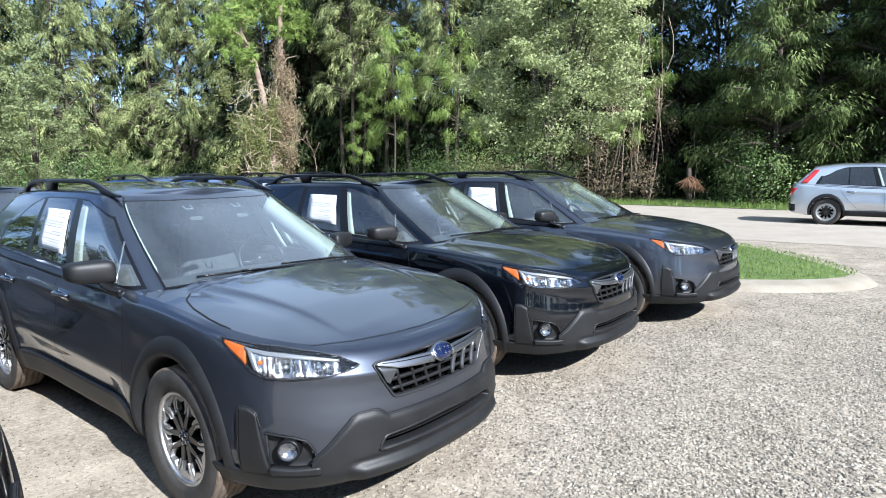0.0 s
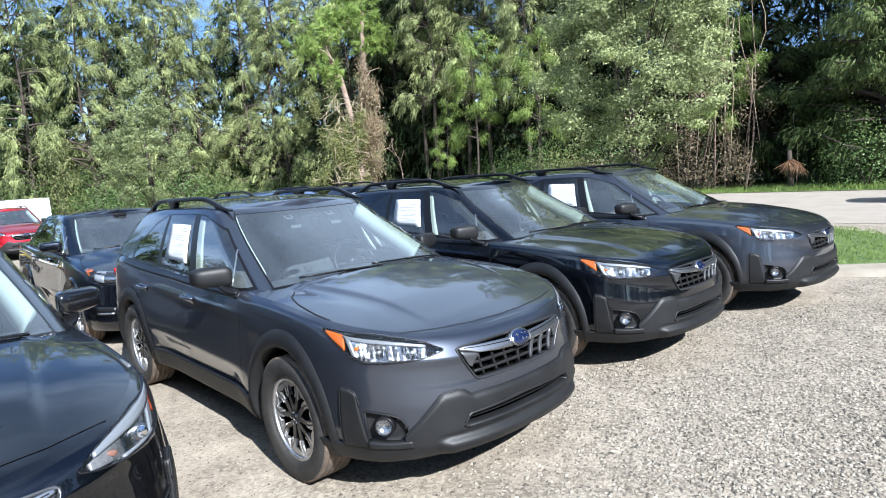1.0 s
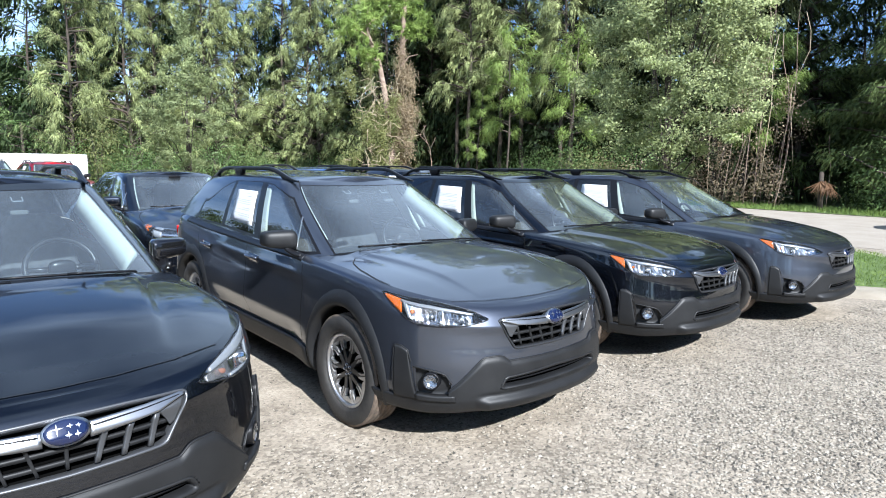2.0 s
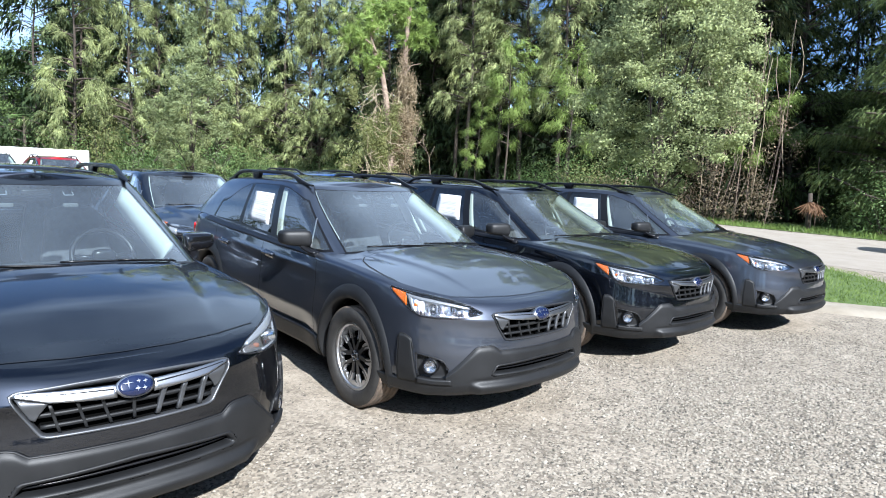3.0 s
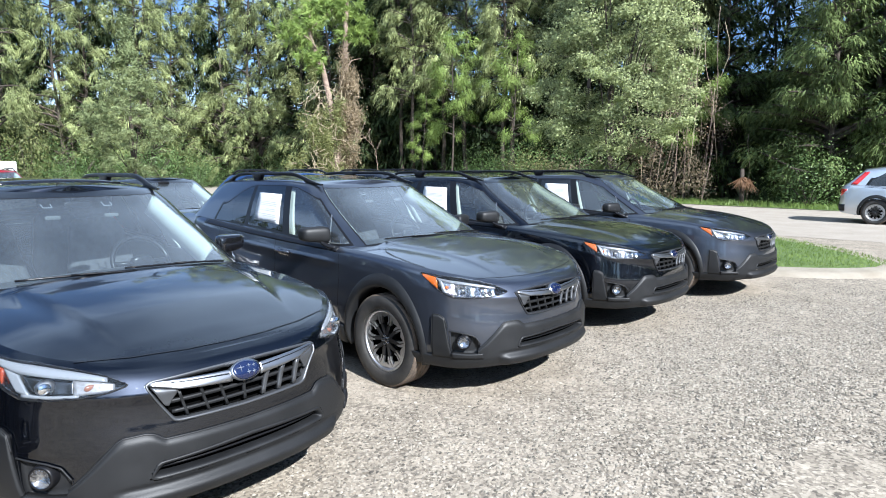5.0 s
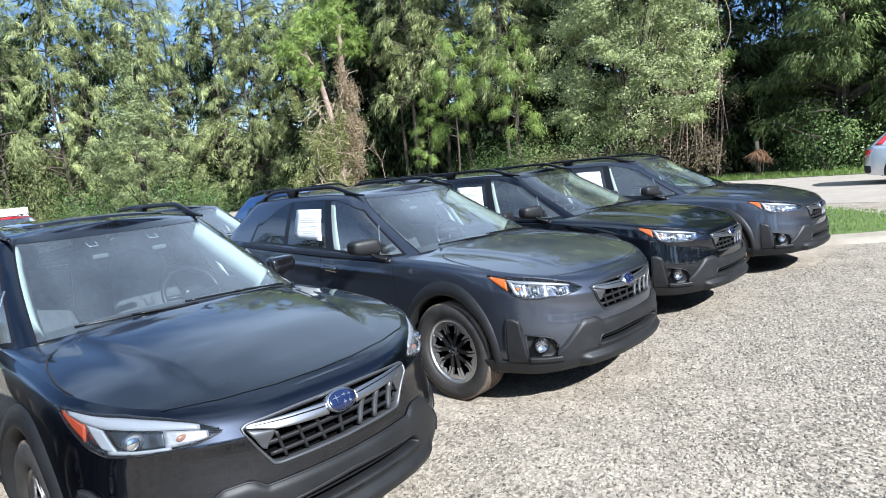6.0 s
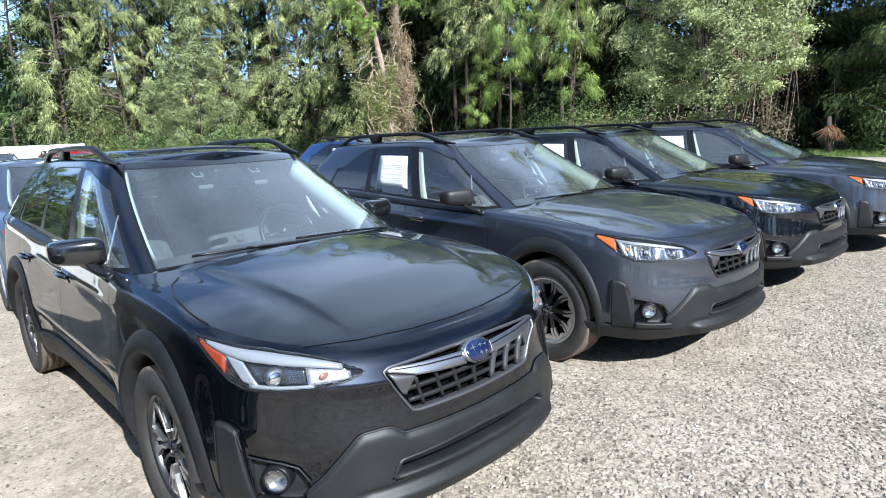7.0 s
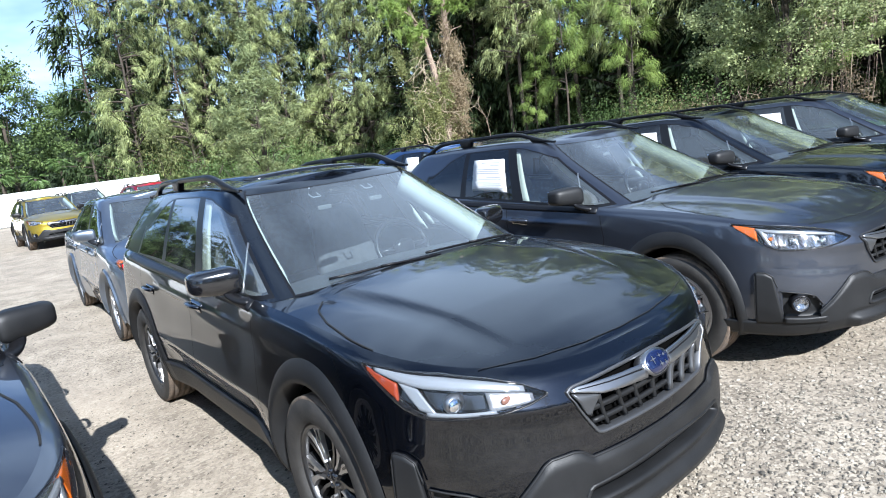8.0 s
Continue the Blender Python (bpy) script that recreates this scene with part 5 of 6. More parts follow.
for n, (x, y, turn, color, label) in enumerate(((5.1, 4.9, 0, (0.07, 0.077, 0.09), "grey crossover in the second row"), (-2.4, 20.4, 4, (0.40, 0.29, 0.03), "mustard yellow crossover far across the lot"),
                                                (0.75, 19.6, 3, (0.50, 0.012, 0.022), "red crossover far across the lot"), (-5.6, 23.5, 4, (0.62, 0.64, 0.65), "white crossover near the fence"),
                                                (-0.4, 27.5, 2, (0.10, 0.11, 0.12), "grey crossover near the fence"))):
    ob = park(x, y, turn, color, label, far_car)
    ob["group"] = "second row of cars" if n == 0 else "cars by the far fence"

DETAIL[0] = 0.6
UTILITY = dict(screen=0.56, pillar=0.76, b=(0.30, 0.345), c=(0.58, 0.60), d=0.88, cowl=0.2, door=(1.35, 2.2), face="plain", privacy=True)
tall_shape = Shape(nose=-0.92, tail=3.60, wide=0.905, base=2.62, roof_z=(1.58, 1.61, 1.63, 1.62, 1.55), gr=(3.48, 3.05), gf=(0.22, 1.12), crown=0.04, lr=0.45)
silver_suv = build_car("sport_utility", pose(18.1, -2.97, 0), "silver sport utility parked on the pale road", (0.55, 0.58, 0.62), tall_shape, UTILITY, trim="plain", paper=False, rails=False, clad=True, radius=0.345, group="car on the road")
for s in (-1, 1):
    part("tail_lamp", glass_sheet(tall_shape, s * 1.985, s * 2.13, 0.02, 0.74, 0.006, 8, 8, thick=0.012), RED, silver_suv, "tall red tail lamp")
DETAIL[0] = 1.0


# ---- ground, road, island, fence ----
def flat(name, outline, z, mat, label, category):
    ob = new(name, mesh_of(name, [(x, y, z) for x, y in outline], [tuple(range(len(outline)))], mat, False))
    return tagged(ob, label, category, kind="structure")


flat("ground", [(-400, -400), (400, -400), (400, 400), (-400, 400)], 0, GRAVEL, "pale crushed stone lot with packed sandy patches", "ground")
road_edge = [(12.6, -80), (12.9, -10), (12.4, -3), (12.3, 1), (12.8, 8), (13.2, 40), (13.4, 90), (22.9, 90), (23.0, 8), (22.6, 2), (22.6, -80)]
flat("road", road_edge, 0.006, ROAD, "pale worn asphalt road along the trees", "road")


def mound(name, outline, height, mat, label, inner=0.0, steps=6, kind="structure", category="grass"):
    """A low filled shape with a rounded rim."""
    p = resample(outline + outline[:1], 97)[:-1]
    c = p.mean(0)
    rows = []
    for f, h in ((1.0, 0.0), (0.985, height * 0.75), (0.965, height), (0.6, height + inner), (0.02, height + inner)):
        rows.append([(*(c + (q - c) * f), h) for q in p])
    rows = [r + r[:1] for r in rows]
    ob = new(name, mesh_of(name, *grid(rows), mat))
    return tagged(ob, label, category, kind=kind)


def rounded(points, rounds=3):
    p = [np.array(q, float) for q in points]
    for _ in range(rounds):
        p = [w for a, b in zip(p, p[1:] + p[:1]) for w in (a * 0.75 + b * 0.25, a * 0.25 + b * 0.75)]
    return [tuple(q) for q in p]


KERB_LINE = rounded([(6.05, 9.5), (6.05, 0.2), (6.35, -1.25), (7.6, -2.35), (8.7, -1.9), (10.4, -0.5), (11.9, 1.4), (12.1, 9.5)])
ISLE_LINE = rounded([(6.40, 9.2), (6.40, 0.35), (6.66, -0.95), (7.75, -2.12), (8.68, -1.7), (10.3, -0.35), (11.6, 1.6), (11.8, 9.2)])
mound("kerb", KERB_LINE, 0.085, CONCRETE, "sandy concrete kerb round the grass island", category="kerb")
mound("lawn", ISLE_LINE, 0.10, mottled(material("lawn_soil", rough=0.95), 4, [(0.3, (0.055, 0.09, 0.02)), (0.7, (0.10, 0.145, 0.04))], 0.5, 60), "mown green grass island", 0.06)
flat("verge", [(23.0, -80), (70, -80), (70, 90), (22.95, 90), (23.05, 8), (22.65, 2), (22.65, -80)], 0.02, mottled(material("verge_soil", rough=0.95), 1.5, [(0.3, (0.05, 0.085, 0.018)), (0.7, (0.12, 0.16, 0.04))], 0.5, 30), "rough grass verge below the trees", "grass")
flat("back_verge", [(7.0, 37.5), (13.3, 30.0), (13.35, 90), (-60, 90), (-60, 43.5), (7, 43.5)], 0.02, bpy.data.materials["verge_soil"], "rough grass below the trees", "grass")


def soup(name, tri, mat, label, category, normals=None):
    """A mesh of many loose triangles or quads from an array (n, 3 or 4, 3); normals: one a piece, to shade a tuft as one soft mass."""
    n, k = tri.shape[:2]
    if normals is not None:
        turned = (np.cross(tri[:, 1] - tri[:, 0], tri[:, 2] - tri[:, 0]) * normals).sum(1) < 0
        tri[turned] = tri[turned][:, ::-1]
    me = bpy.data.meshes.new(name)
    me.vertices.add(n * k)
    me.vertices.foreach_set("co", tri.reshape(-1).astype(np.float32))
    me.loops.add(n * k)
    me.loops.foreach_set("vertex_index", np.arange(n * k, dtype=np.int32))
    me.polygons.add(n)
    me.polygons.foreach_set("loop_start", np.arange(0, n * k, k, dtype=np.int32))
    me.polygons.foreach_set("loop_total", np.full(n, k, dtype=np.int32))
    me.update(calc_edges=True)
    me.materials.append(mat)
    if normals is not None:
        me.normals_split_custom_set_from_vertices(np.repeat(normals, k, 0).astype(np.float32))
    return me


rng = np.random.default_rng(7)


def unit(v):
    return v / (np.linalg.norm(v, axis=-1, keepdims=True) + 1e-9)


def blades(p, d, length, width, spread=0.35, droop=0.0):
    """A narrow triangle at each point p along d."""
    n = len(p)
    d = unit(d + rng.normal(0, spread, (n, 3)))
    d[:, 2] -= droop
    d = unit(d)
    side = unit(np.cross(d, rng.normal(0, 1, (n, 3))))
    L = (length * rng.uniform(0.6, 1.3, n))[:, None]
    W = (width * rng.uniform(0.6, 1.3, n))[:, None] / 2
    return np.stack([p + side * W, p - side * W, p + d * L], 1)


def leaves(p, size, flatness=0.6):
    """A folded diamond leaf at each point, as quads, facing up and out at random."""
    n = len(p)
    d = unit(rng.normal(0, 1, (n, 3)) * (1, 1, 0.7))
    nrm = unit(rng.normal(0, 1, (n, 3)) * (1, 1, 0.6) + (0, 0, flatness))
    side = unit(np.cross(d, nrm))
    L = (size * rng.uniform(0.6, 1.35, n))[:, None]
    return np.stack([p - d * L * 0.5, p + side * L * 0.27 + nrm * L * 0.06, p + d * L * 0.5, p - side * L * 0.27 + nrm * L * 0.06], 1)


def inside(outline, n):
    p = np.array(outline)
    lo, hi = p.min(0), p.max(0)
    out = []
    while len(out) < n:
        q = rng.uniform(lo, hi)
        a, b = p, np.roll(p, -1, 0)
        hit = ((a[:, 1] > q[1]) != (b[:, 1] > q[1])) & (q[0] < (b[:, 0] - a[:, 0]) * (q[1] - a[:, 1]) / (b[:, 1] - a[:, 1] + 1e-12) + a[:, 0])
        if hit.sum() % 2:
            out.append(q)
    return np.array(out)


g = inside([q for q in ISLE_LINE], 26000)
g = g[g[:, 1] < 6]
c_ = np.mean(ISLE_LINE, axis=0)
gz = 0.10 + 0.05 * np.clip(1 - np.linalg.norm((g - c_) / (3.0, 6.5), axis=1), 0, 1)
up = np.tile((0, 0, 1.0), (len(g), 1))
tagged(new("lawn_grass", soup("lawn_grass", blades(np.c_[g, gz], up, 0.055, 0.012, 0.5), GRASS, "", "")), "short mown green grass blades", "grass", kind="stuff")
g = np.c_[rng.uniform(22.9, 25.5, 16000), rng.uniform(-14, 34, 16000), np.full(16000, 0.02)]
g2 = np.c_[rng.uniform(7, 13.3, 5000), rng.uniform(37, 41, 5000), np.full(5000, 0.02)]
g = np.r_[g, g2]
tagged(new("verge_grass", soup("verge_grass", blades(g, np.tile((0, 0, 1.0), (len(g), 1)), 0.22, 0.03, 0.5), GRASS, "", "")), "rough bright grass along the road edge", "grass", kind="stuff")

# loose stones lie thickest before the cars
def stones(n, x, y, big, small):
    c = np.c_[rng.uniform(*x, n), rng.uniform(*y, n)]
    keep = noise_at(c) > rng.uniform(-0.75, 0.12, n)
    return c[keep], rng.uniform(small, big, keep.sum()) * rng.uniform(0.6, 1, keep.sum())


def noise_at(c):
    return np.sin(c[:, 0] * 1.7 + 1.3 * np.sin(c[:, 1] * 1.1)) * 0.35 + np.sin(c[:, 1] * 2.3 + c[:, 0] * 0.6) * 0.3 + 0.25


fields = [stones(40000, (-3.9, 4.5), (-2.6, -0.3), 0.030, 0.010), stones(48000, (0.3, 8.5), (-5.0, -1.0), 0.032, 0.010), stones(20000, (4, 12.5), (-6.0, -2.2), 0.038, 0.012), stones(24000, (-5.4, -1.0), (-0.9, 8.5), 0.026, 0.009), stones(5000, (-1.7, 2.0), (-0.6, 4.0), 0.02, 0.008)]
c_ = np.concatenate([f[0] for f in fields])
s_ = np.concatenate([f[1] for f in fields])
c_, s_ = c_[~((c_[:, 0] > 6.0) & (c_[:, 1] > -2.4) & (c_[:, 0] < 12))], s_[~((c_[:, 0] > 6.0) & (c_[:, 1] > -2.4) & (c_[:, 0] < 12))]
n_ = len(c_)
octa = np.array([(1, 0, 0), (0, 1, 0), (-1, 0, 0), (0, -1, 0), (0, 0, 1), (0, 0, -0.6)], float)
jig = octa[None] * rng.uniform(0.55, 1.25, (n_, 6, 1)) + rng.normal(0, 0.16, (n_, 6, 3))
w_ = rng.uniform(0, 2 * np.pi, n_)
rot = np.zeros((n_, 3, 3))
rot[:, 0, 0], rot[:, 0, 1], rot[:, 1, 0], rot[:, 1, 1], rot[:, 2, 2] = np.cos(w_), -np.sin(w_), np.sin(w_), np.cos(w_), 0.72
pv = np.einsum("nij,nkj->nki", rot, jig) * (s_ / 2)[:, None, None] * np.array((1.25, 0.95, 1.0))
pv += np.c_[c_, s_ * 0.16][:, None, :]
face_ids = np.array([(0, 1, 4), (1, 2, 4), (2, 3, 4), (3, 0, 4)])
me = bpy.data.meshes.new("gravel")
me.vertices.add(n_ * 6)
me.vertices.foreach_set("co", pv.reshape(-1).astype(np.float32))
idx = (np.arange(n_)[:, None, None] * 6 + face_ids[None]).reshape(-1)
me.loops.add(len(idx))
me.loops.foreach_set("vertex_index", idx.astype(np.int32))
me.polygons.add(n_ * 4)
me.polygons.foreach_set("loop_start", np.arange(0, n_ * 12, 3, dtype=np.int32))
me.polygons.foreach_set("loop_total", np.full(n_ * 4, 3, dtype=np.int32))
me.update(calc_edges=True)
me.materials.append(PEBBLE)
tagged(new("gravel", me), "loose pale crushed stones on the lot", "gravel", kind="stuff")

# white fence of panels between posts along the far side of the lot
fence = thing("fence", pose(-31.1, 41.5, 0), "long white vinyl privacy fence beside the far cars", "fence")
for k in range(15):
    x = 2.45 * k
    rows = [[(x + 0.06 + dx, 0.02 * (int(dx / 0.145) % 2), z) for dx in np.linspace(0, 2.33, 17)] for z in (0.05, 1.85)]
    part("panel", slab(rows, [[(a, b + 0.03, c) for a, b, c in r] for r in rows]), FENCE, fence, smooth=False)
    part("post", blob((x, 0.01, 0.97), (0.12, 0.12, 1.95), 12, 8, 16), FENCE, fence)
    part("rail", blob((x + 1.225, -0.01, 1.88), (2.36, 0.06, 0.12), 12, 8, 12), FENCE, fence)


# ---- trees ----
def limb(p0, d, length, droop, r0, n=6):
    """Points of a bending limb."""
    pts, p, d = [np.array(p0, float)], np.array(p0, float), np.array(d, float)
    for k in range(n):
        d = d / np.linalg.norm(d) + np.array((*rng.normal(0, 0.10, 2), -droop / n))
        p = p + d / np.linalg.norm(d) * length / n
        pts.append(p.copy())
    return pts, np.linspace(r0, r0 * 0.25, n + 1)


def tree(name, trunk_src, crown, crown_mat, bark, label, at, category="tree", group="", normals=None):
    ob = thing(name, at, label, category, group)
    part("trunk", trunk_src, bark, ob, "rough bark trunk and limbs")
    cr = new("crown", soup("crown", crown, crown_mat, "", "", normals))
    cr.parent = ob
    tagged(cr, "leafy crown")
    return ob


def casuarina(at, height, label, group, density=1.0, low=0.10, spread=0.24, mat=None, plume=0.95, needle=0.038, tuft=84, length=0.30, each=0.62, fat=0.20, hang=0.55):
    """Tall feathery tree: limbs that rise and bend over, hung with soft drooping plumes of fine needles, dark gaps between them."""
    lean = rng.normal(0, 0.02, 2)
    trunk = [np.array((lean[0] * z + 0.15 * math.sin(z * 0.5), lean[1] * z, z)) for z in np.linspace(0, height, 14)]
    bits = [tube(trunk, np.linspace(height * 0.0075, 0.02, 14), 8)]
    pts, dirs, soft = [], [], []
    count = int(84 * density)
    for k in range(count):
        f = low + (0.98 - low) * (k + rng.uniform(0, 1)) / count
        z = f * height
        base = np.array([np.interp(z, [t[2] for t in trunk], [t[i] for t in trunk]) for i in range(3)])
        w = rng.uniform(0, 2 * math.pi)
        reach = height * spread * (0.22 + 0.78 * (1 - f) ** 0.7) * rng.uniform(0.45, 1.15) * (0.8 + 0.2 * math.sin(f * 11))
        lp, lr = limb(base, (math.cos(w), math.sin(w), rng.uniform(0.2, 0.75)), reach, 0.35, 0.005 * height * (1 - f) + 0.015, 3 if tuft < 12 else 5)
        bits.append(tube(lp, lr, 3 if tuft < 12 else 4))
        for j in range(max(2, int(reach / each) + 1)):
            t = rng.uniform(0.12, 1.0) ** 0.6 * (len(lp) - 1)
            i = min(int(t), len(lp) - 2)
            c = lp[i] + (lp[i + 1] - lp[i]) * (t - i)
            size = rng.uniform(0.7, 1.3)
            out = unit(np.array((math.cos(w), math.sin(w), rng.uniform(-0.5, 0.25))) + rng.normal(0, 0.4, 3))
            m = int(tuft * size)
            along = rng.uniform(0, 1, m)
            ball = unit(rng.normal(0, 1, (m, 3))) * (rng.uniform(0, 1, m) ** 0.45)[:, None]
            off = ball * (fat * size * np.sqrt(np.sin(0.25 + 2.5 * along)))[:, None] * 1.5
            q = c + out * (along * plume * size)[:, None] + off
            q[:, 2] += -hang * plume * size * along ** 2
            pts.append(q)
            dirs.append(out * 0.55 + ball * 0.25 + np.array((0, 0, -1.0)) * (0.25 + 0.75 * along)[:, None])
            soft.append(unit(ball * 0.95 + out * 0.35 + np.array((0, 0, 0.25)) + rng.normal(0, 0.07, (m, 3))))
    crown = blades(np.concatenate(pts), np.concatenate(dirs), length, needle, 0.22)
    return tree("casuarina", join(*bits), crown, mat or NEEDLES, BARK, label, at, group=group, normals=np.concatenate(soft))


def broadleaf(name, at, height, wide, base, count, size, mat, bark, label, group="", clumps=150, shape=1.0, tight=1.0):
    """Round-headed tree: limbs fork into clumps of leaves, with gaps between."""
    bits = [tube([(0.03 * math.sin(z), 0.02 * z, z) for z in np.linspace(0, base + 0.45 * (height - base), 8)], np.linspace(0.024 * wide, 0.014 * wide, 8), 8)]
    pts, soft, arms = [], [], []
    mid, half = (height + base) / 2, (height - base) / 2
    lumps = unit(rng.normal(0, 1, (14, 3)))
    for k in range(clumps):
        d = unit(rng.normal(0, 1, 3))
        f = rng.uniform(0.2, 1.0) ** 0.45
        swell = 0.80 + 0.32 * max(0, (lumps @ d).max() - 0.6) / 0.4
        rel = d[2] * f
        taper = 1 - shape * 0.55 * max(0, rel + 0.25) ** 1.1
        c = np.array((d[0] * wide / 2 * f * taper * swell, d[1] * wide / 2 * f * taper * swell, mid + rel * half * (0.85 + 0.15 * swell)))
        if k % 20 == 0:
            lp = resample([(0, 0.02 * base, base + 0.1 * rng.uniform(0, height - base)), tuple(c * (0.5, 0.5, 0.75)), tuple(c)], 6)
            arms.append(tube(lp, np.linspace(0.007 * wide, 0.004, 6), 5))
        m = int(count / clumps * rng.uniform(0.5, 1.5))
        r = wide * rng.uniform(0.028, 0.068) * tight
        q = rng.normal(0, 1, (m, 3)) * (1, 1, 0.75)
        pts.append(c + q * r * (1, 1, 0.8))
        soft.append(unit(q * 0.5 + d * 0.55 + np.array((0, 0, 0.3)) + rng.normal(0, 0.65, (m, 3))))
    ob = tree(name, join(*bits), leaves(np.concatenate(pts), size), mat, bark, label, at, group=group, normals=np.concatenate(soft))
    for arm in arms:
        part("limb", arm, bark, ob)
    return ob


WOOD = "woodland edge"
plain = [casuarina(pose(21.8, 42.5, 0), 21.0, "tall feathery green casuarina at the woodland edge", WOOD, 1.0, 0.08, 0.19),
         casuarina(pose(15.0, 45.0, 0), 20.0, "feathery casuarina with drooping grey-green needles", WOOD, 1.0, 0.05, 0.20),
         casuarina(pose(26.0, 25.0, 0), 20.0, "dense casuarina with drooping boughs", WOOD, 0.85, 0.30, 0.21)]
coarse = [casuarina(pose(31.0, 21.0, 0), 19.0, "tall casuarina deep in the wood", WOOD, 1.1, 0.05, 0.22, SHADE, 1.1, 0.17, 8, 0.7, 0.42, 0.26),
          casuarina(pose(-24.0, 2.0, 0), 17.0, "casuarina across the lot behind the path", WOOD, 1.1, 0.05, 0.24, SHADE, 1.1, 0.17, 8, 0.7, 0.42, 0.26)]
pines = [casuarina(pose(23.6, 22.0, 0), 9.5, "pine with layered boughs of bright yellow-green needle tufts", "bright pines", 0.30, 0.34, 0.34, PINE, 0.55, 0.026, 130, 0.26, 0.6, 0.26, 0.2)]
def far_head(at, s=1.0):
    return broadleaf("woodland_tree", at, 10.5, 8.0, 2.0, 12000, 0.20, FAR_LEAF, BARK, "round-headed grey-green tree behind the fence", "trees behind the fence", clumps=120, shape=0.7)
shaded_cedars = [casuarina(pose(25.9, 2.6, 0), 19.0, "cedar-like tree with rounded sprays beside the road, green darkened for shade", WOOD, 1.7, 0.01, 0.19, SHADED_CEDAR, 0.62, 0.043, 62, 0.24, 0.60, 0.28, 0.15)]
spots = []
for row, (dx, gap) in enumerate(((0.0, 3.2), (3.8, 3.6), (8.0, 6.0))):
    edge_line = resample([(26.6 + dx, -24 - dx), (27.0 + dx, 12), (25.6 + dx, 30), (23.5 + dx, 40 + dx * 0.5), (19, 45.5 + dx), (9.5, 46.5 + dx)], int(98 / gap))
    spots += [(x + rng.normal(0.3, 0.9), y + rng.normal(0, 0.7), row) for x, y in edge_line]
spots += [(x, 60 + 5 * math.sin(x * 1.7), 3) for x in range(-35, 9, 3)]
spots += [(-24 + 2 * math.sin(y), y, 4) for y in range(-32, 50, 5)] + [(x, -38 + 2 * math.sin(x), 1) for x in range(-20, 28, 3)]
spots += [(5.8, 46.5, 0), (7.2, 52, 1), (9.0, 55, 1), (4.0, 51, 1), (26.5, 36.5, 1), (27.5, 34.0, 1), (29.0, 35.5, 1), (26.5, 32.5, 1), (30.5, 33.0, 1), (28.5, 31.0, 1), (31, 16, 1), (31, 11, 1), (33, 13.5, 1)]
# first twelve: unseen trees right of the view, added to shade the wood
spots += [(25.0, -15, 1), (24.5, -20, 1), (23.0, -25, 1), (27.5, -14, 1), (27.0, -20, 1), (26.0, -9.0, 1), (28.5, -10, 1), (31, -9, 1), (27.0, -12, 1), (30, -13, 1), (26.2, -6.5, 1), (29, -6, 1), (34, -14, 0), (35, -9.5, 0), (34.5, -4, 1), (36, 1, 1), (33, -18, 0), (39, -12, 0), (40, -5, 1), (38, 4, 1), (39, 8, 1), (41, 0, 1), (42, 5, 1), (42, -8, 1)]
for k, (x, y, row) in enumerate(spots):
    if row == 0 and 29.5 < y < 33.5 or row < 2 and x < 29 and 5.0 < y < 9.5:
        continue
    row = 1 if row == 0 and y < -9 else row
    s = rng.uniform(0.85, 1.12) * (0.62 if row == 3 else (0.72 if row == 4 else 1))
    copy_thing((shaded_cedars[0] if -9 < y < 9.5 and x > 20 and row < 2 else plain[2 if y < 29 else k % 2]) if row == 0 or -9 < y < 9.5 and x > 20 and row < 2 else coarse[k % 2], pose(x, y, 0, 0, 0, rng.uniform(0, 360)) @ Matrix.Diagonal((s, s, s * rng.uniform(0.9, 1.12), 1)))
for x, y, s in ((25.1, 18.2, 0.95), (22.9, 23.6, 0.62), (25.6, 8.5, 0.8)):
    copy_thing(pines[0], pose(x, y, 0, 0, 0, rng.uniform(0, 360)) @ Matrix.Diagonal((s, s, s, 1)))

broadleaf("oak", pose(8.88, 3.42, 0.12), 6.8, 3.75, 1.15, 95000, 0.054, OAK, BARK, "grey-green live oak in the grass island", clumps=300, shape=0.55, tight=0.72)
broadleaf("young_tree", pose(6.55, 25.2, 0), 8.2, 4.2, 0.6, 30000, 0.085, YOUNG, BARK, "young soft green tree behind the cars", clumps=240, shape=1.9, tight=0.62)
round_tree = far_head(pose(3.5, 58, 0))
for x, y, s in ((-1.5, 57, 1.05), (-6.0, 59, 0.95), (-11, 57, 1.0), (-16, 58, 1.0), (-21, 57, 0.9), (7.5, 60, 1.15)):
    copy_thing(round_tree, pose(x, y, 0, 0, 0, rng.uniform(0, 360)) @ Matrix.Diagonal((s, s, s * 1.2, 1)))

# pine hung with dead vines
vp = thing("vine_covered_pine", pose(21.2, 30.1, 0), "forked pine trunk hung with dry brown vines", "tree")
trunk_l = [(0.0, 0, 0), (0.1, 0, 3.0), (-0.5, 0, 6.0), (-0.9, 0.1, 8.0), (-1.7, 0.2, 9.6), (-1.6, 0.2, 12)]
trunk_r = [(0.5, 0.2, 0), (0.6, 0.2, 4.0), (0.9, 0.1, 7.0), (0.9, 0, 10.0), (1.2, 0, 14)]
bits = [tube(resample(trunk_l, 22), np.linspace(0.27, 0.11, 22), 9), tube(resample(trunk_r, 22), np.linspace(0.32, 0.12, 22), 9)]
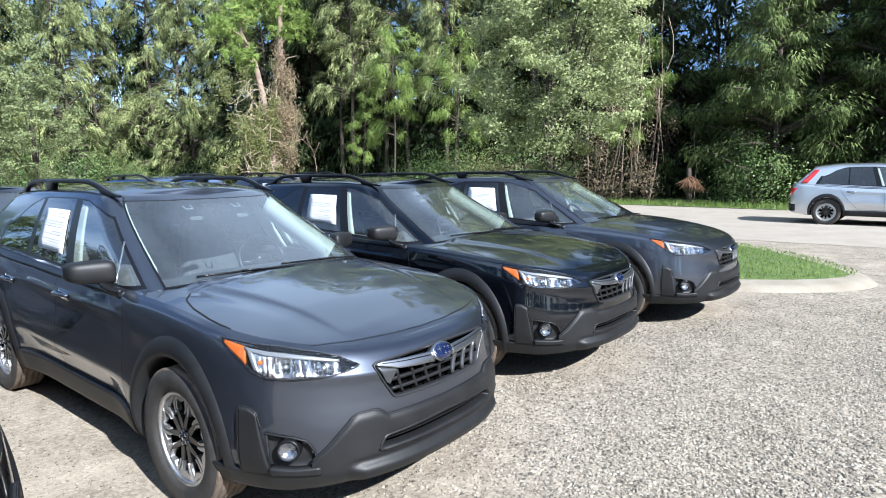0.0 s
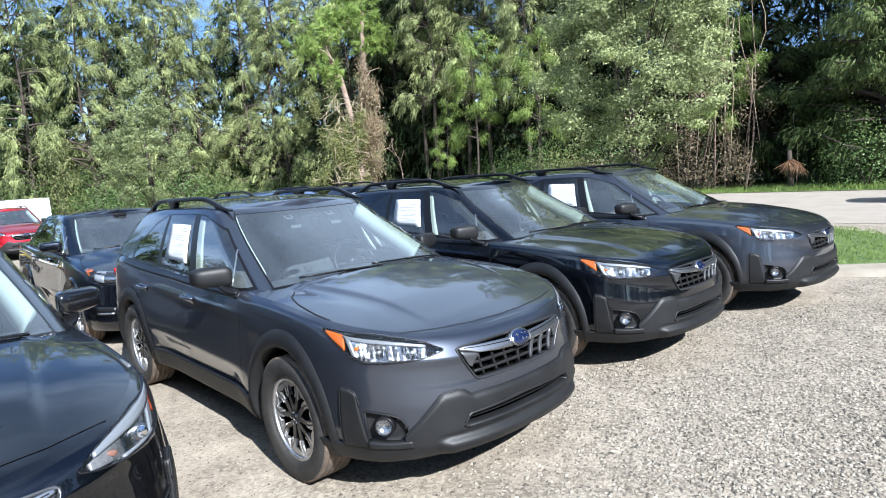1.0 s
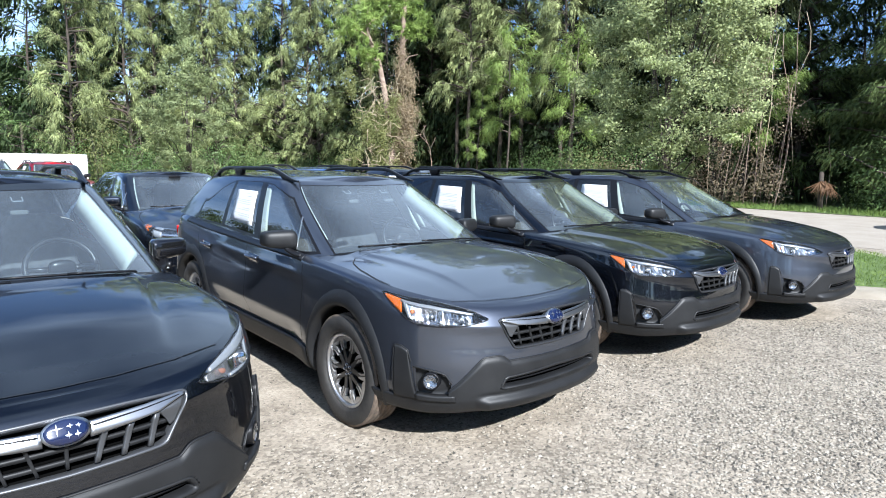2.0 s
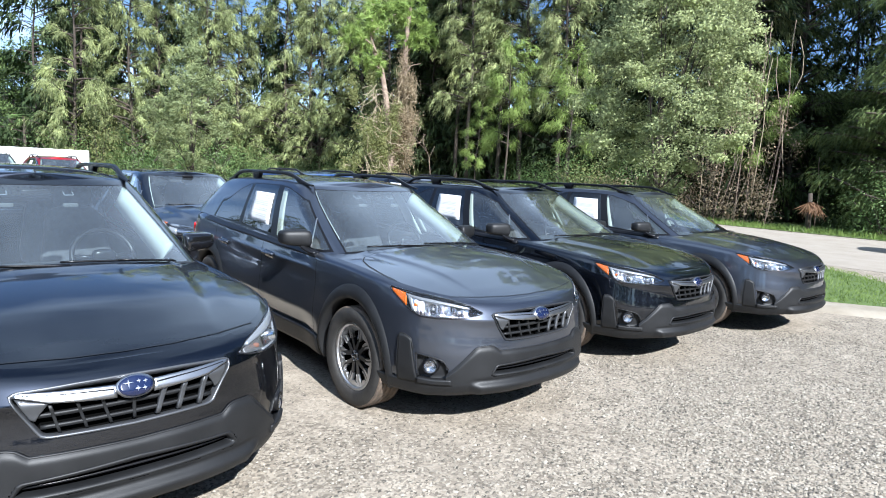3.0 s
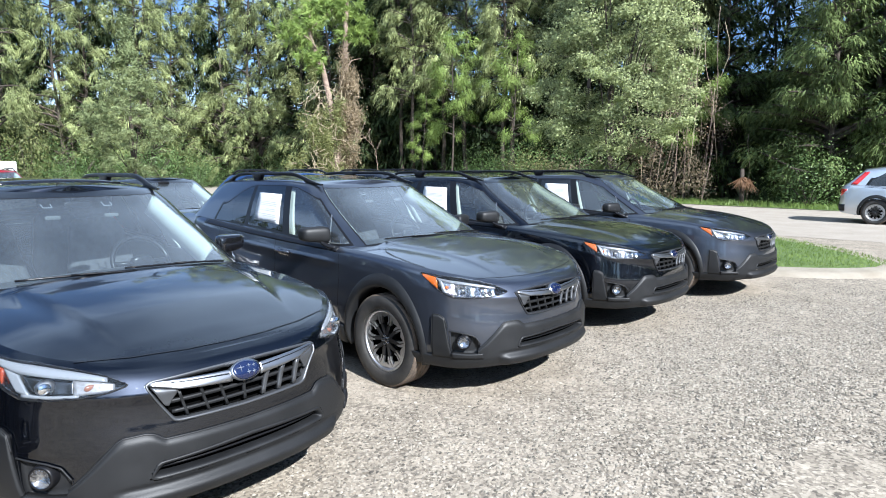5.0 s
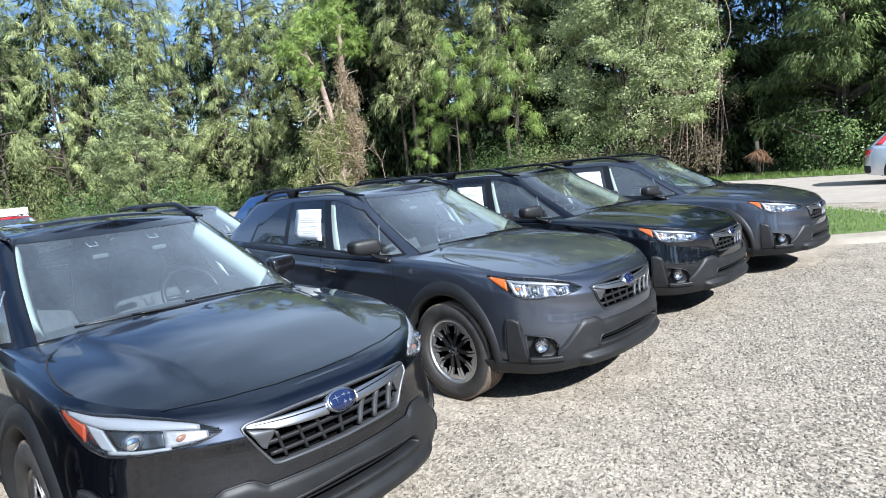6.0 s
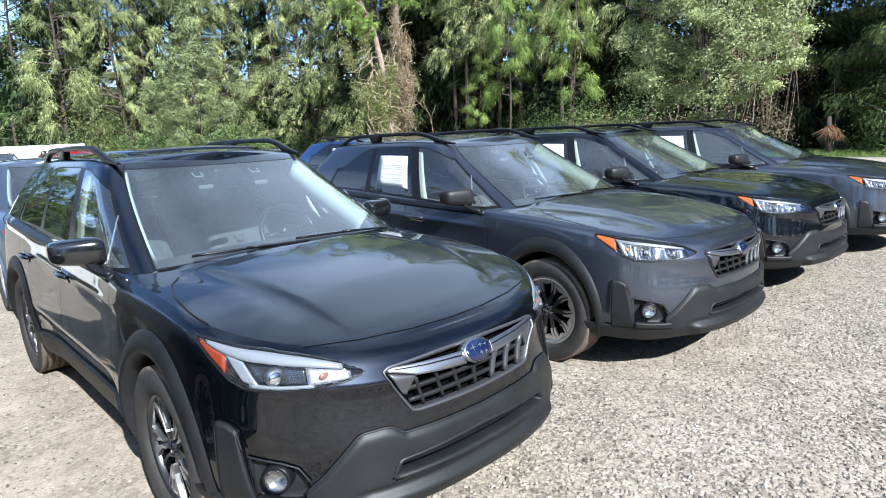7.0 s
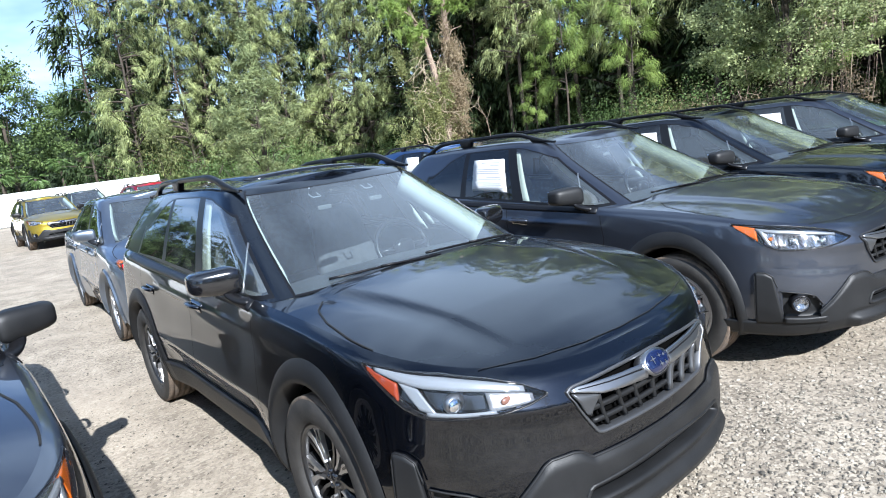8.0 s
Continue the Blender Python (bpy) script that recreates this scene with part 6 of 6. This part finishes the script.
for a, b, r in (((-1.2, 0.1, 9.0), (-3.0, 0, 9.8), 0.07), ((-1.5, 0.2, 10.4), (-0.3, -0.4, 11.6), 0.07), ((0.9, 0, 9.4), (2.3, -0.3, 11.0), 0.06), ((-0.9, 0, 8.0), (-2.4, -0.5, 8.4), 0.05), ((0.9, 0, 8.0), (1.8, -0.5, 8.8), 0.05)):
    m = (np.array(a) + b) / 2 + rng.normal(0, 0.2, 3)
    bits.append(tube(resample([a, m, b], 8), np.linspace(r, 0.02, 8), 6))
part("trunk", join(*bits), PALE_BARK, vp, "pale reddish forked trunk")
bits = []
for k in range(150):
    x, z = rng.normal(-1.3, 0.95), rng.uniform(0.3, 7.0)
    p = np.array((x, rng.normal(-0.7, 0.4), z))
    q = p + rng.normal(0, 1, 3) * (0.55, 0.3, 0.5) + np.array((0, 0, -0.5))
    q[2] = max(q[2], 0.05)
    bits.append(tube(resample([p, (p + q) / 2 + rng.normal(0, 0.25, 3), q], 6), 0.016, 4))
part("vines", join(*bits), DEAD, vp, "tangle of dry hanging vines")
for mat, n, cx, cz, sx, sz, size, lab in ((VINE, 15000, -1.5, 3.4, 1.15, 2.2, 0.12, "olive and straw vine leaves"), (STRAW, 9000, 0.55, 4.8, 0.36, 1.9, 0.12, "dry tan leaves and stems round the trunk")):
    knots = np.c_[rng.normal(cx, sx, 44), rng.normal(-0.4, 0.4, 44), np.abs(rng.normal(cz, sz, 44))]
    q = knots[rng.integers(0, 44, n)] + rng.normal(0, 1, (n, 3)) * (0.20, 0.16, 0.34)
    q[:, 2] = np.abs(q[:, 2])
    ob = new("vine_leaves", soup("vine_leaves", leaves(q, size), mat, "", ""))
    ob.parent = vp
    tagged(ob, lab)
# long brown strands that hang down the right-hand trunk
knots = np.c_[rng.normal(0.65, 0.34, 26), rng.normal(-0.35, 0.25, 26), rng.uniform(1.2, 7.6, 26)]
top = knots[rng.integers(0, 26, 1500)] + rng.normal(0, 1, (1500, 3)) * (0.16, 0.14, 0.45)
ob = new("dry_growth", soup("dry_growth", blades(top, np.tile((0.0, 0, -1.0), (1500, 1)), 0.8, 0.05, 0.25), STRAW, "", ""))
ob.parent = vp
tagged(ob, "long brown dry strands on the trunk")
pts, dirs = [], []
for c in ((-2.9, 0, 9.7), (-1.9, 0, 10.6), (-0.2, -0.4, 11.6), (1.5, -0.2, 10.2), (2.2, -0.3, 11.0), (1.0, 0, 12.2), (-2.2, -0.4, 8.4), (-1.2, 0, 11.8), (0.4, 0, 13.2)):
    for j in range(46):
        o = unit(rng.normal(0, 1, 3) * (1.2, 1, 0.6))
        cc = np.array(c) + rng.normal(0, 0.5, 3) * (1.3, 1, 0.7)
        pts.append(np.tile(cc, (34, 1)))
        dirs.append(np.tile(o, (34, 1)))
ob = new("crown", soup("crown", blades(np.concatenate(pts), np.concatenate(dirs), 0.42, 0.06, 0.6), PINE, "", ""))
ob.parent = vp
tagged(ob, "bright green needle tufts")

# dry creepers that hang at the edge of the wood
cr = thing("dead_creepers", pose(25.0, 8.6, 0), "dry brown creepers hanging at the edge of the wood", "creeper")
for k in range(20):
    x, y, z = rng.normal(0, 0.5), rng.normal(0, 1.2), rng.uniform(3.0, 9.0)
    drop = [(x, y, z), (x + rng.normal(0, 0.2), y + rng.normal(0, 0.35), z * 0.85), (x + rng.normal(0, 0.2), y + rng.normal(0, 0.35), z * 0.6), (x + rng.normal(0, 0.2), y + rng.normal(0, 0.25), max(0.02, z * 0.6 - rng.uniform(1.5, 6)))]
    part("stem", tube(resample(drop, 9), 0.012, 4), DEAD if k % 2 else PALE_BARK, cr)
knots = np.c_[rng.normal(0, 0.5, 40), rng.normal(0, 1.1, 40), np.abs(rng.normal(3.0, 2.0, 40))]
q = knots[rng.integers(0, 40, 4200)] + rng.normal(0, 1, (4200, 3)) * (0.2, 0.22, 0.30)
q[:, 2] = np.abs(q[:, 2])
ob = new("vine_leaves", soup("vine_leaves", leaves(q, 0.10), STRAW, "", ""))
ob.parent = cr
tagged(ob, "dry straw-brown leaves")

# bare sticks and creepers at the woodland edge
for x, y, h in ((9.0, 45.2, 5.5), (24.6, 8.6, 7.0), (24.9, 7.4, 5.5), (23.4, 11.5, 3.0), (22.6, 27.5, 4.0), (25.0, 9.6, 7.0)):
    pts = resample([(0, 0, 0), (rng.normal(0, 0.35), rng.normal(0, 0.3), h * 0.35), (rng.normal(0, 0.5), 0, h * 0.7), (rng.normal(0, 0.9), 0.1, h)], 12)
    st = thing("bare_sapling", pose(x, y, 0), "thin bare pale sapling among the trees", "sapling", "bare saplings")
    part("trunk", tube(pts, np.linspace(0.024, 0.008, 12), 6), PALE_BARK, st)
    for p in pts[4:]:
        part("twig", tube(resample([p, p + np.array((rng.normal(0, 0.5), rng.normal(0, 0.3), rng.uniform(-0.3, 0.9)))], 4), 0.012, 4), PALE_BARK, st)


def fan_palm(at, n, mat, label, h, low=-1.0, high=0.5):
    ob = thing("palm", at, label, "palm", "small palms")
    part("trunk", tube([(0, 0, 0), (0.02, 0, h * 0.5), (0, 0.03, h)], (0.12, 0.10, 0.08), 8), BARK, ob)
    for k in range(n):
        w, e = rng.uniform(0, 2 * math.pi), rng.uniform(low, high)
        d = np.array((math.cos(w) * math.cos(e), math.sin(w) * math.cos(e), math.sin(e)))
        c = np.array((0, 0, h)) + d * rng.uniform(0.35, 0.6)
        m = 16
        side = unit(np.cross(d, (0, 0, 1.0)))
        fan = np.linspace(-1.2, 1.2, m)
        dd = np.cos(fan)[:, None] * d + np.sin(fan)[:, None] * side
        tri = blades(np.tile(c, (m, 1)), dd, 0.55, 0.06, 0.08, 0.25)
        fr = new("frond", soup("frond", tri, mat, "", ""))
        fr.parent = ob
    return ob


fan_palm(pose(24.0, 5.4, 0), 14, RUSTY, "dead rust-brown palm with hanging fans by the road", 1.55, -1.5, -0.95)
for k, x in enumerate((-7.5, -5, -2.6, -0.5, 1.4, 3.2)):
    fan_palm(pose(x, 52 + 2 * math.sin(k * 2.1), 0), 30, SHRUB, "cabbage palm with green fans behind the fence", 3.6 + 0.8 * math.sin(k * 1.7))


def shrub(at, wide, high, count, mat, label, size=0.12):
    q = rng.normal(0, 1, (count, 3)) * (wide / 2.6, wide / 2.6, high / 3.2) + (0, 0, high * 0.5)
    q[:, 2] = np.abs(q[:, 2])
    ob = thing("shrub", at, label, "shrub", "undergrowth")
    stems = [tube(resample([(0, 0, 0), tuple(rng.normal(0, 1, 3) * (0.3, 0.3, 0.1) * wide + (0, 0, high * 0.6))], 4), 0.02, 4) for _ in range(7)]
    part("stem", join(*stems), BARK, ob)
    soft = unit((q - (0, 0, high * 0.45)) / (wide, wide, high) * 1.6 + np.array((0, 0, 0.35)) + rng.normal(0, 0.35, (count, 3)))
    cr = new("leaves", soup("leaves", leaves(q, size), mat, "", "", soft))
    cr.parent = ob
    return ob


bushes = [shrub(pose(24.6, 3.0, 0), 2.0, 2.3, 3200, SHRUB, "leafy green shrub in the shade", 0.09), shrub(pose(22.6, 38.5, 0), 3.0, 2.6, 3400, SHRUB, "dense green undergrowth shrub below the trees", 0.10), shrub(pose(24.5, 17.0, 0), 2.6, 2.6, 3000, VINE, "olive vine-covered shrub at the woodland edge", 0.095)]
for k in range(46):
    if k < 26:
        y = -16 + 1.9 * k
        x = 24.8 + rng.uniform(0, 1.6)
        if -1 < y < 14 or 23 < y < 34:
            continue
    else:
        if k % 3 == 0:
            continue
        x, y = 24 - 1.05 * (k - 26), 43.5 + rng.uniform(-1.5, 1.5)
        y += 2.6 * (x < 8)
    s = rng.uniform(0.7, 1.35)
    copy_thing(bushes[(k * 7) % 3 if y < 22 else 1], pose(x, y, 0, 0, 0, rng.uniform(0, 360)) @ Matrix.Diagonal((s, s, s, 1)))
dry = shrub(pose(24.4, 14.6, 0), 2.0, 2.0, 2600, STRAW, "dry straw-brown brush under the trees", 0.075)
for x, y, s in ((24.9, 12.2, 0.9), (25.2, 9.8, 1.2), (24.6, 16.4, 0.7)):
    copy_thing(dry, pose(x, y, 0, 0, 0, rng.uniform(0, 360)) @ Matrix.Diagonal((s, s, s, 1)))
copy_thing(bushes[2], pose(6.8, 44.3, 0, 0, 0, 40) @ Matrix.Diagonal((1.1, 1.1, 1.9, 1)))

# sheet painted dark behind the trees, in place of the wood's own shade
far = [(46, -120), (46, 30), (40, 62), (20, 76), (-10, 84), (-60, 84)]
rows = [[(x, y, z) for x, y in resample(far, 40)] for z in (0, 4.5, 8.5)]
wood = mottled(material("wood_shade_paint", rough=1.0), 0.7, [(0.35, (0.006, 0.010, 0.004)), (0.7, (0.03, 0.05, 0.018))], coords="Object")
tagged(new("backdrop", mesh_of("backdrop", *grid(rows), wood)), "sheet painted dark for the shade deep in the wood", "backdrop", kind="structure")
